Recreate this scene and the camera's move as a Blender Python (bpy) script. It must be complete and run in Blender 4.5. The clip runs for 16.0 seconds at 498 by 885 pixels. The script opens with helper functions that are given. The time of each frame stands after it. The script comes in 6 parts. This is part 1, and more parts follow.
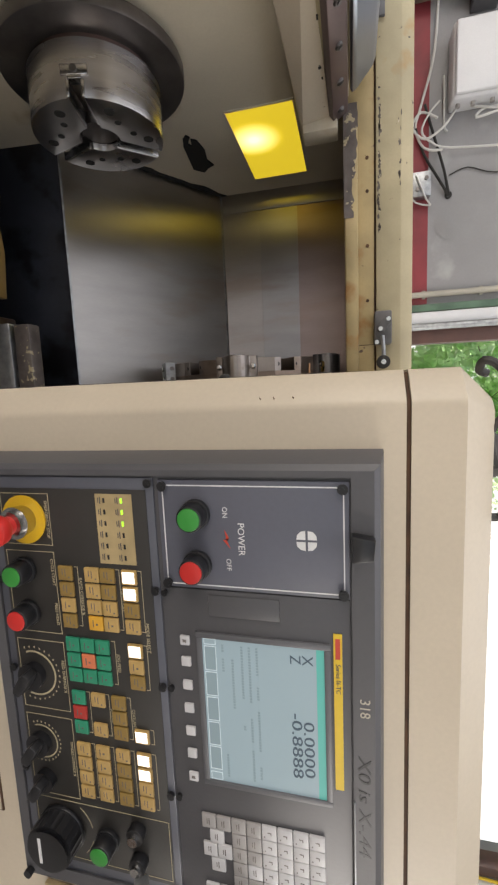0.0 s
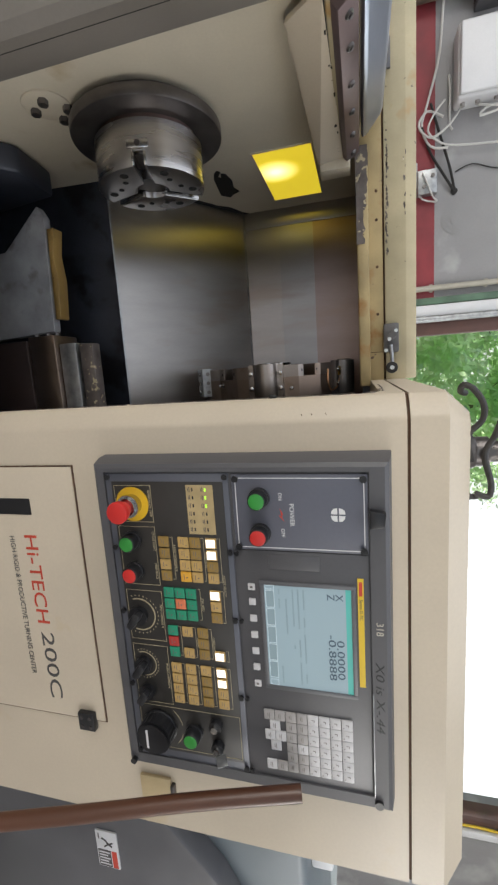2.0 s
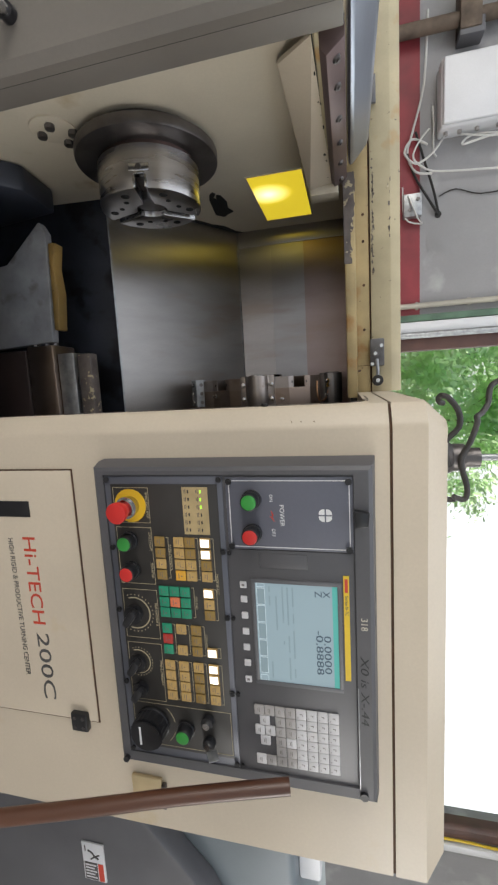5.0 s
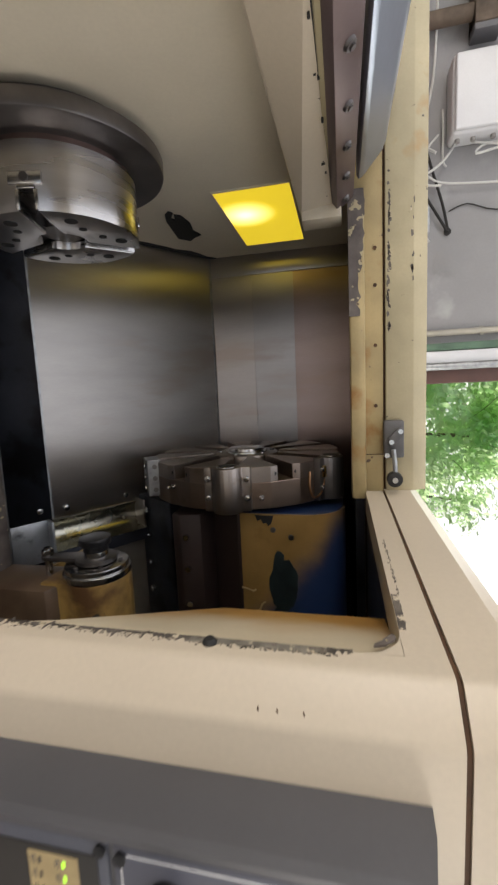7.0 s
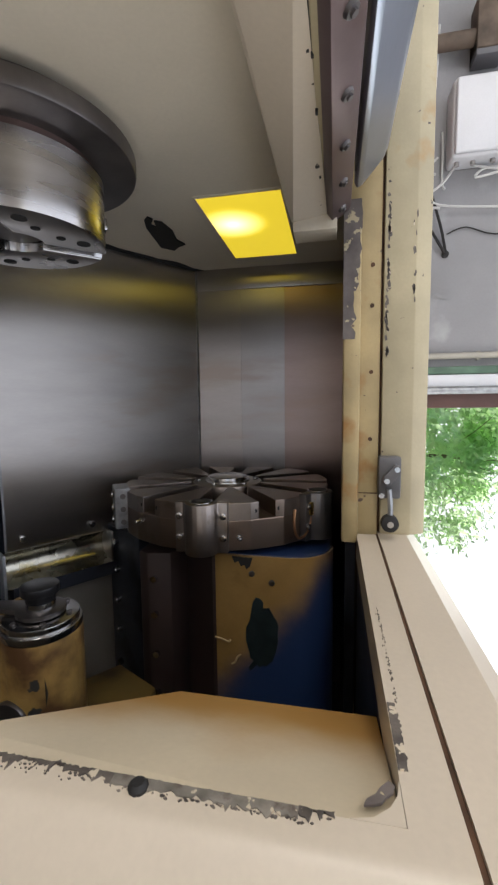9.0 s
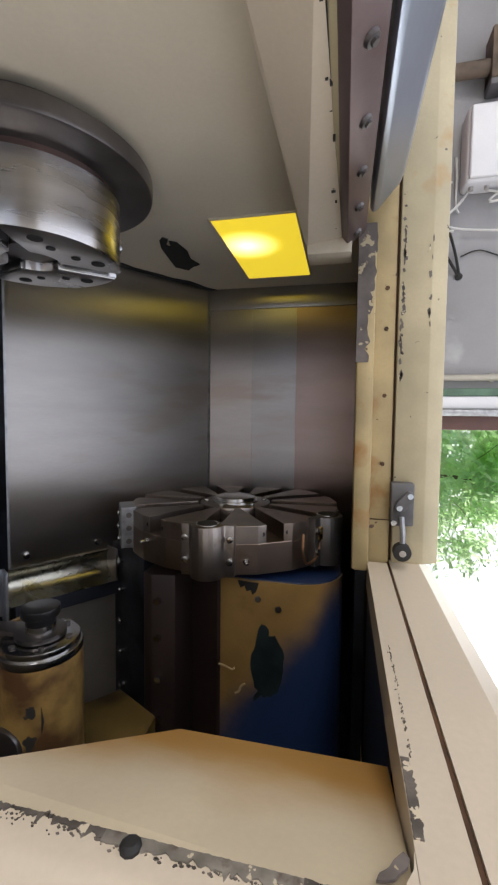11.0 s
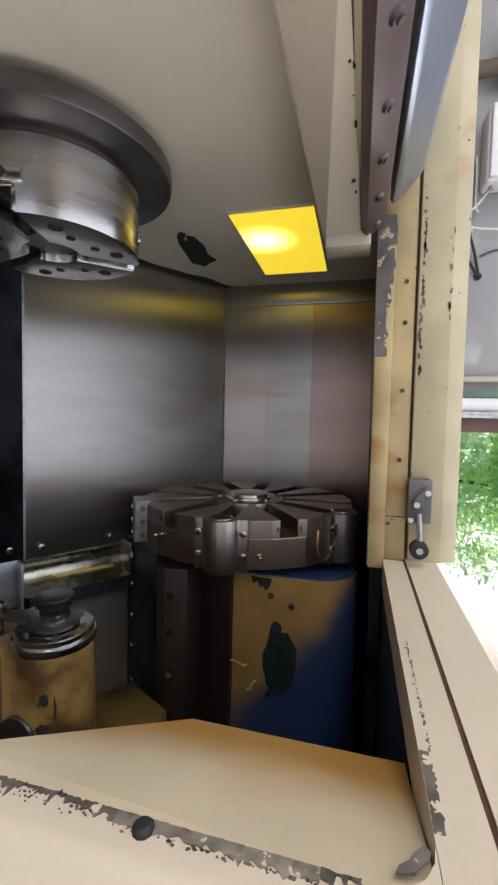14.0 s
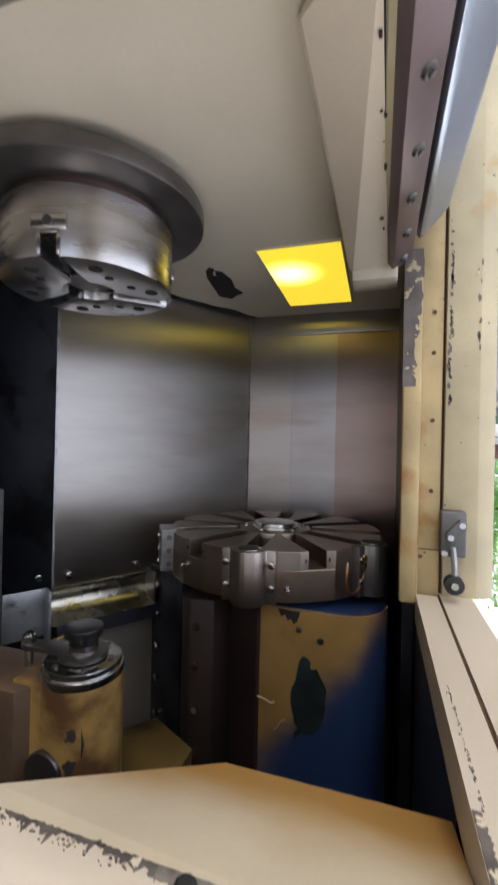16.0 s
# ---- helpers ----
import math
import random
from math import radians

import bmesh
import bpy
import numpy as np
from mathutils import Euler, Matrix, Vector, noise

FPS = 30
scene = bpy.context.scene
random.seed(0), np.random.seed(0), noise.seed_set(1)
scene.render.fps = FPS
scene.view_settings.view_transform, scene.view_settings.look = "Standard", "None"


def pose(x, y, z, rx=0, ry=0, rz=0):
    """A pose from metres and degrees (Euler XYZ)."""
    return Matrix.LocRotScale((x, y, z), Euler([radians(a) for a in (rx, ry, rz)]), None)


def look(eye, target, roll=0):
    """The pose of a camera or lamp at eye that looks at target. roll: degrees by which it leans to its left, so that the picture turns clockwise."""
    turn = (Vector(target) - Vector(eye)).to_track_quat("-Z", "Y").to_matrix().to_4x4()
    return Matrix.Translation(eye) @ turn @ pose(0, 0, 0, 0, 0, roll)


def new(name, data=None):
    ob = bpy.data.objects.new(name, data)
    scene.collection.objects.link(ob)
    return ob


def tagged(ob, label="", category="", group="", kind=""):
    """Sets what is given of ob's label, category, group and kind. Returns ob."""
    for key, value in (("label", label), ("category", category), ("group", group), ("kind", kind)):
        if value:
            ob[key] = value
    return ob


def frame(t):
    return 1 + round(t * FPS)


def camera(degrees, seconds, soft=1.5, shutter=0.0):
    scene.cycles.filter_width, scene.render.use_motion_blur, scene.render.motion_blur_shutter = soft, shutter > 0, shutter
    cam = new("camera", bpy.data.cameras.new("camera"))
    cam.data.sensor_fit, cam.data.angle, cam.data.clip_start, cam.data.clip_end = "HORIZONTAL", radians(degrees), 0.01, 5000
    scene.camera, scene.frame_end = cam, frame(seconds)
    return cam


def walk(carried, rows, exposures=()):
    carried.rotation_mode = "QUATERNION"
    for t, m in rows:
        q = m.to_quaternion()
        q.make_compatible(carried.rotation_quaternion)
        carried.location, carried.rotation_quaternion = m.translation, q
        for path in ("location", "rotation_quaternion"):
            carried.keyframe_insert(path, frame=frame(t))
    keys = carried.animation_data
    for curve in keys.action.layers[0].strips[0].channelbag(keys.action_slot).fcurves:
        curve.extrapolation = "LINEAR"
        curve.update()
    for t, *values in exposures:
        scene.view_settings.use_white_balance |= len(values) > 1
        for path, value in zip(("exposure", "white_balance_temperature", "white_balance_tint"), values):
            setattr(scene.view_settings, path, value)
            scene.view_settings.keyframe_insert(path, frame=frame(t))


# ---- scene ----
cam = camera(61.7, 16.0, soft=2.3, shutter=0.5)
METRES, EYE, TURN = 1.1, 1.5, 13.8
ROWS = [
    (0.0, 0.0, 0.0, 0.0, -0.32, -7.59, 2.43),
    (0.5, -0.0026, -0.0039, 0.0311, -0.3, -8.7, 2.09),
    (1.0, -0.0177, -0.0694, 0.1263, 0.83, -15.54, 5.14),
    (1.5, -0.0327, -0.1301, 0.1122, 0.62, -11.63, 3.2),
    (2.0, -0.0498, -0.167, 0.0522, 0.84, -9.48, 3.79),
    (2.5, -0.0525, -0.1937, 0.0456, 0.24, -8.42, 3.47),
    (3.0, -0.0545, -0.2087, 0.0411, 0.05, -8.11, 3.21),
    (5.5, -0.0535, -0.2042, 0.052, -0.7, -7.5, 3.07),
    (6.0, -0.051, -0.1497, 0.1074, -0.92, -7.06, 2.89),
    (6.5, -0.0173, 0.0433, 0.205, -1.51, -7.76, 3.25),
    (7.0, 0.0103, 0.1497, 0.2266, -1.44, -7.32, 2.61),
    (7.5, 0.0285, 0.2055, 0.1923, -2.39, -3.92, 0.51),
    (8.0, 0.03, 0.226, 0.1942, -2.96, -4.33, -0.12),
    (8.5, 0.0377, 0.2368, 0.2322, -2.76, -5.7, 0.74),
    (9.0, 0.0372, 0.2452, 0.2493, -2.31, -5.5, 0.65),
    (9.5, 0.0358, 0.2548, 0.2576, -1.94, -4.49, 0.14),
    (10.0, 0.0362, 0.2596, 0.26, -1.58, -3.95, -0.18),
    (12.5, 0.0381, 0.2569, 0.2496, -0.14, -2.94, -1.19),
    (13.0, 0.0385, 0.2599, 0.2425, 0.21, -2.89, -1.26),
    (13.5, 0.0341, 0.2649, 0.2402, 0.56, -2.94, -1.3),
    (14.0, 0.0332, 0.2622, 0.2442, 0.81, -3.06, -1.27),
    (14.5, 0.033, 0.2598, 0.2436, 0.96, -3.12, -1.28),
    (15.0, 0.0324, 0.2621, 0.2384, 1.2, -3.38, -1.07),
    (15.5, 0.0242, 0.2679, 0.2319, 2.07, -3.15, -0.83),
    (16.0, 0.0182, 0.2602, 0.2537, 3.47, 0.21, -1.29),
]
# the phone is held on its side: the picture's right is up
SIDE = pose(0, 0, EYE, 0, -90, 0) @ pose(0, 0, 0, 0, 0, TURN)
walk(cam, [(t, SIDE @ pose(METRES * x, METRES * y, METRES * z, 90 + pitch, roll, yaw)) for t, x, y, z, yaw, pitch, roll in ROWS],
     [(0.0, -0.15, 6900, 13), (1.5, -0.15, 6500, 10), (5.8, -0.15, 6500, 10), (6.5, -0.05, 7150, 12), (7.5, -0.02, 6500, 13), (10.0, 0.08, 6400, 14), (12.5, 0.14, 6450, 15), (16.0, 0.36, 6250, 15)])

# ---- world, sun and lamps ----
world = bpy.data.worlds.new("sky")
scene.world = world
world.use_nodes = True
wn = world.node_tree.nodes
sky = wn.new("ShaderNodeTexSky")
sky.sky_type, sky.sun_disc = "NISHITA", False
sky.sun_elevation, sky.sun_rotation = radians(46), radians(14)
world.node_tree.links.new(sky.outputs[0], wn["Background"].inputs[0])
wn["Background"].inputs[1].default_value = 0.12


def lamp(name, kind, energy, m, color=(1, 1, 1), size=(1, 1), angle=0.5):
    d = bpy.data.lights.new(name, kind)
    d.energy, d.color = energy, color
    if kind == "AREA":
        d.shape, d.size, d.size_y = "RECTANGLE", size[0], size[1]
    if kind == "SUN":
        d.angle = radians(angle)
    ob = new(name, d)
    ob.matrix_world = m
    return ob


lamp("sun", "SUN", 5.0, look((4, 14, 13), (1, 2, 0)), (1.0, 0.95, 0.86))
# south, west, east and overhead lamps are added fill at unseen openings
lamp("fill_south", "AREA", 26, look((0, -3.98, 2.5), (0, 0, 2.3)), (1.0, 0.95, 0.90), (9.0, 1.7))
lamp("fill_west", "AREA", 190, look((-4.98, -2.0, 2.3), (0, -1.6, 1.9)), (1.0, 0.96, 0.90), (3.4, 1.9))
lamp("fill_east", "AREA", 195, look((5.98, -2.2, 2.3), (0, -1.4, 1.7)), (1.0, 0.97, 0.93), (3.4, 1.9))
lamp("daylight_window", "AREA", 60, look((1.7, 2.99, 2.0), (1.7, 0, 2.0)), (0.95, 1.0, 0.97), (3.6, 1.9))
lamp("fill_overhead", "AREA", 75, look((-0.6, 0.3, 3.58), (-0.6, 0.3, 0)), (0.94, 0.97, 1.0), (5.0, 3.6))


# ---- materials ----
def material(name, color, rough=0.5, metal=0.0, var=0.12, scale=6.0, grain=180.0, bump=0.05, stretch=(1, 1, 1),
             stain=None, stain_at=0.62, stain_scale=9.0, chip=None, chip_at=0.7, chip_scale=60.0, rvar=0.12, coat=0.0, brush=None):
    """Paint, metal or plastic with cloudy variation, fine grain, stains and chips in object space."""
    m = bpy.data.materials.new(name)
    m.use_nodes = True
    nt, n = m.node_tree, m.node_tree.nodes
    link = nt.links.new
    b = n["Principled BSDF"]
    b.inputs["Metallic"].default_value = metal
    b.inputs["Coat Weight"].default_value = coat
    co = n.new("ShaderNodeTexCoord")
    mp = n.new("ShaderNodeMapping")
    mp.inputs["Scale"].default_value = stretch
    link(co.outputs["Object"], mp.inputs[0])

    def tex(sc, detail=6.0):
        t = n.new("ShaderNodeTexNoise")
        t.inputs["Scale"].default_value, t.inputs["Detail"].default_value = sc, detail
        link(mp.outputs[0], t.inputs["Vector"])
        return t

    def ramp(src, lo, hi):
        r = n.new("ShaderNodeMapRange")
        r.inputs["From Min"].default_value, r.inputs["From Max"].default_value = lo, hi
        link(src, r.inputs["Value"])
        return r.outputs["Result"]

    def mix(fac, a, c):
        x = n.new("ShaderNodeMix")
        x.data_type = "RGBA"
        link(fac, x.inputs["Factor"])
        for v, k in ((a, 6), (c, 7)):
            if isinstance(v, tuple):
                x.inputs[k].default_value = (*v, 1)
            else:
                link(v, x.inputs[k])
        return x.outputs[2]

    big, fine = tex(scale), tex(grain, 3.0)
    dark = tuple(max(0, c * (1 - 2 * var)) for c in color)
    light = tuple(min(1, c * (1 + var)) for c in color)
    col = mix(ramp(big.outputs["Fac"], 0.3, 0.7), dark, light)
    col = mix(ramp(fine.outputs["Fac"], -0.6, 3.6), col, tuple(c * 0.6 for c in color))
    if stain:
        st = tex(stain_scale, 9.0)
        col = mix(ramp(st.outputs["Fac"], stain_at, stain_at + 0.12), col, stain)
    if chip:
        ch = tex(chip_scale, 4.0)
        col = mix(ramp(ch.outputs["Fac"], chip_at, chip_at + 0.01), col, chip)
    link(col, b.inputs["Base Color"])
    r = n.new("ShaderNodeMapRange")
    r.inputs["To Min"].default_value, r.inputs["To Max"].default_value = max(0.02, rough - rvar), min(1, rough + rvar)
    link(big.outputs["Fac"], r.inputs["Value"])
    link(r.outputs["Result"], b.inputs["Roughness"])
    if brush is not None:
        tg = n.new("ShaderNodeTangent")
        tg.direction_type, tg.axis = "RADIAL", "X"
        link(tg.outputs[0], b.inputs["Tangent"])
        b.inputs["Anisotropic"].default_value, b.inputs["Anisotropic Rotation"].default_value = brush
    if bump:
        bp = n.new("ShaderNodeBump")
        bp.inputs["Strength"].default_value, bp.inputs["Distance"].default_value = bump, 0.002
        link(fine.outputs["Fac"], bp.inputs["Height"])
        link(bp.outputs[0], b.inputs["Normal"])
    return m


def glow(name, color, strength):
    m = bpy.data.materials.new(name)
    m.use_nodes = True
    b = m.node_tree.nodes["Principled BSDF"]
    b.inputs["Base Color"].default_value = (*color, 1)
    b.inputs["Emission Color"].default_value = (*color, 1)
    b.inputs["Emission Strength"].default_value = strength
    b.inputs["Roughness"].default_value = 0.3
    return m


CREAM = material("cream_paint", (0.62, 0.535, 0.415), 0.42, var=0.05, scale=3, bump=0.04, stain=(0.50, 0.38, 0.2), stain_at=0.66, stain_scale=5)
CREAM_IN = material("cream_paint_inside", (0.67, 0.60, 0.47), 0.5, var=0.07, scale=4, stain=(0.42, 0.33, 0.2), stain_at=0.66, stain_scale=6)
CREAM_WORN = material("worn_cream_paint", (0.50, 0.43, 0.275), 0.55, var=0.12, scale=7, bump=0.12, stain=(0.40, 0.25, 0.10), stain_at=0.6, stain_scale=11,
                      chip=(0.06, 0.05, 0.05), chip_at=0.70, chip_scale=55)
CREAM_OIL = material("oily_cream_paint", (0.60, 0.47, 0.27), 0.35, var=0.12, scale=6, stain=(0.46, 0.30, 0.12), stain_at=0.56, stain_scale=3.2)
CHIPPED = material("bare_primer", (0.16, 0.135, 0.115), 0.55, var=0.45, scale=30, bump=0.35, chip=(0.58, 0.5, 0.37), chip_at=0.60, chip_scale=110)
WORN_METAL = material("worn_grey_metal", (0.27, 0.245, 0.205), 0.5, 0.2, var=0.3, scale=60, bump=0.3, stain=(0.12, 0.09, 0.075), stain_at=0.54, stain_scale=70, chip=(0.58, 0.5, 0.37), chip_at=0.66, chip_scale=120)
BARE = material("bare_worn_steel", (0.19, 0.16, 0.145), 0.5, 0.3, var=0.25, scale=25, bump=0.12, chip=(0.52, 0.44, 0.28), chip_at=0.62, chip_scale=70)
DOORPAINT = material("grey_brown_door_paint", (0.18, 0.162, 0.14), 0.45, var=0.1, scale=4)
LIP = material("yellowed_lip_paint", (0.52, 0.40, 0.20), 0.5, var=0.15, scale=9, bump=0.15, stain=(0.36, 0.19, 0.06), stain_at=0.55, stain_scale=12, chip=(0.12, 0.08, 0.06), chip_at=0.7, chip_scale=45)
# navy colour holds the housing's darkness and the sky's bluish glare
NAVY = material("oily_navy_glare_paint", (0.018, 0.036, 0.095), 0.3, var=0.4, scale=3, coat=0.3)
# yellow patches put the lamp's crinkled reflection into the tray's colour
TRAY = material("yellow_patched_tray_steel", (0.50, 0.48, 0.40), 0.26, 1.0, var=0.2, scale=18, stain=(0.34, 0.29, 0.14), stain_at=0.52, stain_scale=14, bump=0.25, grain=70)
TAN_COVER = material("tan_cover_paint", (0.36, 0.215, 0.07), 0.34, var=0.22, scale=7, stain=(0.20, 0.11, 0.035), stain_at=0.55, stain_scale=9, chip=(0.05, 0.03, 0.02), chip_at=0.72, chip_scale=28)
PATCH = material("green_black_bare_patch", (0.02, 0.032, 0.034), 0.4, var=0.3, scale=25, chip=(0.3, 0.2, 0.07), chip_at=0.74, chip_scale=60)
TAN_DARK = material("dark_tan_paint", (0.17, 0.11, 0.03), 0.4, var=0.3, scale=8, stain=(0.05, 0.03, 0.012), stain_at=0.54, stain_scale=9)
GUARD = material("scratched_grey_guard", (0.38, 0.38, 0.39), 0.5, 0.1, var=0.2, scale=12, bump=0.1, stain=(0.20, 0.19, 0.18), stain_at=0.58, stain_scale=18)
TAUPE = material("mottled_brown_casting", (0.115, 0.075, 0.047), 0.42, var=0.3, scale=9, stain=(0.06, 0.035, 0.022), stain_at=0.52, stain_scale=10)
OLIVE = material("oily_olive_steel", (0.27, 0.25, 0.21), 0.42, 0.2, var=0.12, scale=8, bump=0.05)
PALE_SHEET = material("pale_scuffed_sheet", (0.60, 0.63, 0.66), 0.35, 0.7, var=0.2, scale=14, stain=(0.12, 0.12, 0.13), stain_at=0.6, stain_scale=20)
MAROON = material("dark_brown_paint", (0.035, 0.021, 0.018), 0.5, var=0.3, scale=6)
RUST = material("rust_line", (0.10, 0.05, 0.025), 0.8, var=0.3, scale=30)
def back_browning(m, color, lo, hi, wobble):
    """Browns a plate towards its back edge, with a ragged border."""
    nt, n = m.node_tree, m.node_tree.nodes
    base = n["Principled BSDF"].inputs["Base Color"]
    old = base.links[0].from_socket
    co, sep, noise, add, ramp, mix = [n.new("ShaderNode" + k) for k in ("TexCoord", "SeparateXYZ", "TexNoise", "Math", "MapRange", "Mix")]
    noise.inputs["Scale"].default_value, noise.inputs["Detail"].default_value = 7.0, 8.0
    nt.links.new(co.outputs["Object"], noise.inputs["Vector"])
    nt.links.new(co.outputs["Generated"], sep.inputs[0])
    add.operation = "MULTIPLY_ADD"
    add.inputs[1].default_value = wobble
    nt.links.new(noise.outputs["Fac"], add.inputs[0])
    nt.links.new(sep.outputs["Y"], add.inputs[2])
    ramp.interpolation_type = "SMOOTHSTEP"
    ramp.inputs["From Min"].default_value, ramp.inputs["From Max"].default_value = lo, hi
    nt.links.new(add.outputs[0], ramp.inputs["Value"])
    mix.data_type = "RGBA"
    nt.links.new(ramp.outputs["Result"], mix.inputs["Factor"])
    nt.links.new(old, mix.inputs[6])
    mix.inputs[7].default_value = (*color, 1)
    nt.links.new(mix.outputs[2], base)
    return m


def navy_shade(m, color, at, width):
    """Blends a tan cover into navy: far-corner shade and blue glare as colour."""
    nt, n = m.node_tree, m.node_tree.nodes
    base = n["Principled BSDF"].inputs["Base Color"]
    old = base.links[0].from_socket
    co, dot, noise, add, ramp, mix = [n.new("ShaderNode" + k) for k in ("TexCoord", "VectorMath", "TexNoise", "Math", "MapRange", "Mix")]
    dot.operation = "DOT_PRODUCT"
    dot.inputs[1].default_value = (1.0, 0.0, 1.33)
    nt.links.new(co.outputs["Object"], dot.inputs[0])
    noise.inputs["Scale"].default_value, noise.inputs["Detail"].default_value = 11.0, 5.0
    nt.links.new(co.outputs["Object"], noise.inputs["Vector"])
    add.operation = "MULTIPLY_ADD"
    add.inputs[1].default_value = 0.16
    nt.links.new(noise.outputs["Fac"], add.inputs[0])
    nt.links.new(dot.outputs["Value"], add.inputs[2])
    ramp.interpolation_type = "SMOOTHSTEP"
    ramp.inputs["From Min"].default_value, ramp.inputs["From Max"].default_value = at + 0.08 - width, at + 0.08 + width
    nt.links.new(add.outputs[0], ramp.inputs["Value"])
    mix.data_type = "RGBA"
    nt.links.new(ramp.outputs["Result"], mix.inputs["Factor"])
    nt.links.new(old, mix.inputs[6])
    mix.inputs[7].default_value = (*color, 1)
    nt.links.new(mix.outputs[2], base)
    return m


navy_shade(TAN_COVER, (0.018, 0.036, 0.095), 2.0, 0.08)
PLATE_BROWNED = back_browning(material("cream_paint_browned_at_back", (0.68, 0.58, 0.41), 0.4, var=0.06, scale=6, stain=(0.60, 0.46, 0.25), stain_at=0.58, stain_scale=5),
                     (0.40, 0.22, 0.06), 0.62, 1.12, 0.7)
def stainless(name, color, rough=0.36):
    return material(name, color, rough, 1.0, var=0.13, scale=6, grain=200, bump=0.02, stretch=(1.6, 0.35, 0.35), rvar=0.1, stain=(color[0] * 0.78, color[1] * 0.72, color[2] * 0.66), stain_at=0.56, stain_scale=7, brush=(0.88, 0.0))


STEEL = stainless("brushed_stainless", (0.49, 0.465, 0.44))
STEEL_PALE = stainless("pale_brushed_stainless", (0.49, 0.46, 0.455))
STEEL_BLUE = stainless("blue_tinted_stainless", (0.45, 0.435, 0.445))
# red-brown base colour stands in for a reddish reflection
STEEL_RED_REFLECTION = stainless("red_reflection_stainless", (0.40, 0.315, 0.30))
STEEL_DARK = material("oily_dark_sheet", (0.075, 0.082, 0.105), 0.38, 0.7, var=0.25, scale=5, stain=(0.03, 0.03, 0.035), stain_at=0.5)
CHROME = material("ground_steel", (0.56, 0.55, 0.54), 0.22, 1.0, var=0.06, scale=6, grain=300, stretch=(3, 1, 1), rvar=0.06)
TURNED = material("turned_chuck_steel", (0.62, 0.595, 0.575), 0.27, 1.0, var=0.1, scale=6, grain=260, stretch=(6, 0.6, 0.6), bump=0.03, brush=(0.7, 0.25))
BLACKED = material("blackened_steel", (0.19, 0.175, 0.17), 0.40, 0.9, var=0.2, scale=12, bump=0.06)
TURRET_STEEL = material("oiled_turret_steel", (0.40, 0.35, 0.315), 0.38, 1.0, var=0.16, scale=14, bump=0.06, stain=(0.15, 0.11, 0.08), stain_at=0.58, stain_scale=16)
# each turret block is tinted brown by a random amount
tn, tk = TURRET_STEEL.node_tree, TURRET_STEEL.node_tree.nodes
t_in = tk["Principled BSDF"].inputs["Base Color"]
t_old, t_rnd, t_rng, t_mix = t_in.links[0].from_socket, tk.new("ShaderNodeObjectInfo"), tk.new("ShaderNodeMapRange"), tk.new("ShaderNodeMix")
t_rng.inputs["From Min"].default_value, t_rng.inputs["To Max"].default_value = 0.35, 0.75
t_mix.data_type = "RGBA"
tn.links.new(t_rnd.outputs["Random"], t_rng.inputs["Value"])
tn.links.new(t_rng.outputs["Result"], t_mix.inputs["Factor"])
tn.links.new(t_old, t_mix.inputs[6])
t_mix.inputs[7].default_value = (0.24, 0.17, 0.125, 1)
tn.links.new(t_mix.outputs[2], t_in)
BROWN_STEEL = material("brown_stained_steel", (0.23, 0.16, 0.14), 0.38, 0.9, var=0.15, scale=14)
RAIL = material("violet_brown_rail", (0.17, 0.12, 0.115), 0.4, 0.55, var=0.15, scale=8, stain=(0.10, 0.06, 0.05), stain_at=0.6)
DOOR_STEEL = material("door_edge_steel", (0.42, 0.46, 0.54), 0.36, 0.9, var=0.1, scale=8, stretch=(1, 0.3, 1))
TAN = material("oil_stained_tan_paint", (0.38, 0.24, 0.075), 0.33, var=0.3, scale=6, stain=(0.09, 0.045, 0.02), stain_at=0.49, stain_scale=8,
               chip=(0.03, 0.03, 0.03), chip_at=0.68, chip_scale=14)
PIT = material("blue_black_paint", (0.035, 0.04, 0.055), 0.4, var=0.3, scale=5)
BEZEL = material("grey_bezel_paint", (0.092, 0.09, 0.097), 0.45, var=0.08, scale=6, bump=0.08, chip=(0.3, 0.28, 0.25), chip_at=0.78, chip_scale=40)
PLATE = material("slate_grey_plate", (0.118, 0.122, 0.152), 0.42, var=0.06, scale=7, bump=0.06)
ALU = material("blue_grey_frame", (0.115, 0.12, 0.145), 0.38, 0.2, var=0.1, scale=9)
OPPLATE = material("black_brown_plate", (0.032, 0.029, 0.026), 0.45, var=0.15, scale=10)
LINE = material("printed_beige_line", (0.50, 0.43, 0.27), 0.6, var=0.08)
WHITE_INK = material("white_ink", (0.75, 0.75, 0.75), 0.5, var=0.04)
GOLD = material("gold_label", (0.55, 0.42, 0.22), 0.42, 0.25, var=0.12, scale=30)
KEY_GOLD = material("gold_key", (0.52, 0.34, 0.12), 0.42, var=0.15, scale=50)
KEY_DARK = material("dim_amber_key", (0.30, 0.19, 0.05), 0.42, var=0.15, scale=50)
KEY_ORANGE = material("orange_key", (0.72, 0.38, 0.04), 0.4, var=0.08, scale=50)
KEY_GREEN = material("green_key", (0.02, 0.27, 0.15), 0.4, var=0.1, scale=50)
KEY_RED = material("red_key", (0.45, 0.04, 0.03), 0.4, var=0.1, scale=50)
KEY_SALMON = material("salmon_key", (0.70, 0.20, 0.09), 0.4, var=0.1, scale=50)
KEY_WHITE = material("pale_mdi_key", (0.60, 0.59, 0.60), 0.45, var=0.05, scale=30)
KEY_GREY = material("grey_mdi_key", (0.36, 0.34, 0.33), 0.45, var=0.06, scale=30)
KEY_DULL = material("dull_grey_casting", (0.14, 0.135, 0.135), 0.55, 0.3, var=0.15, scale=30, bump=0.15)
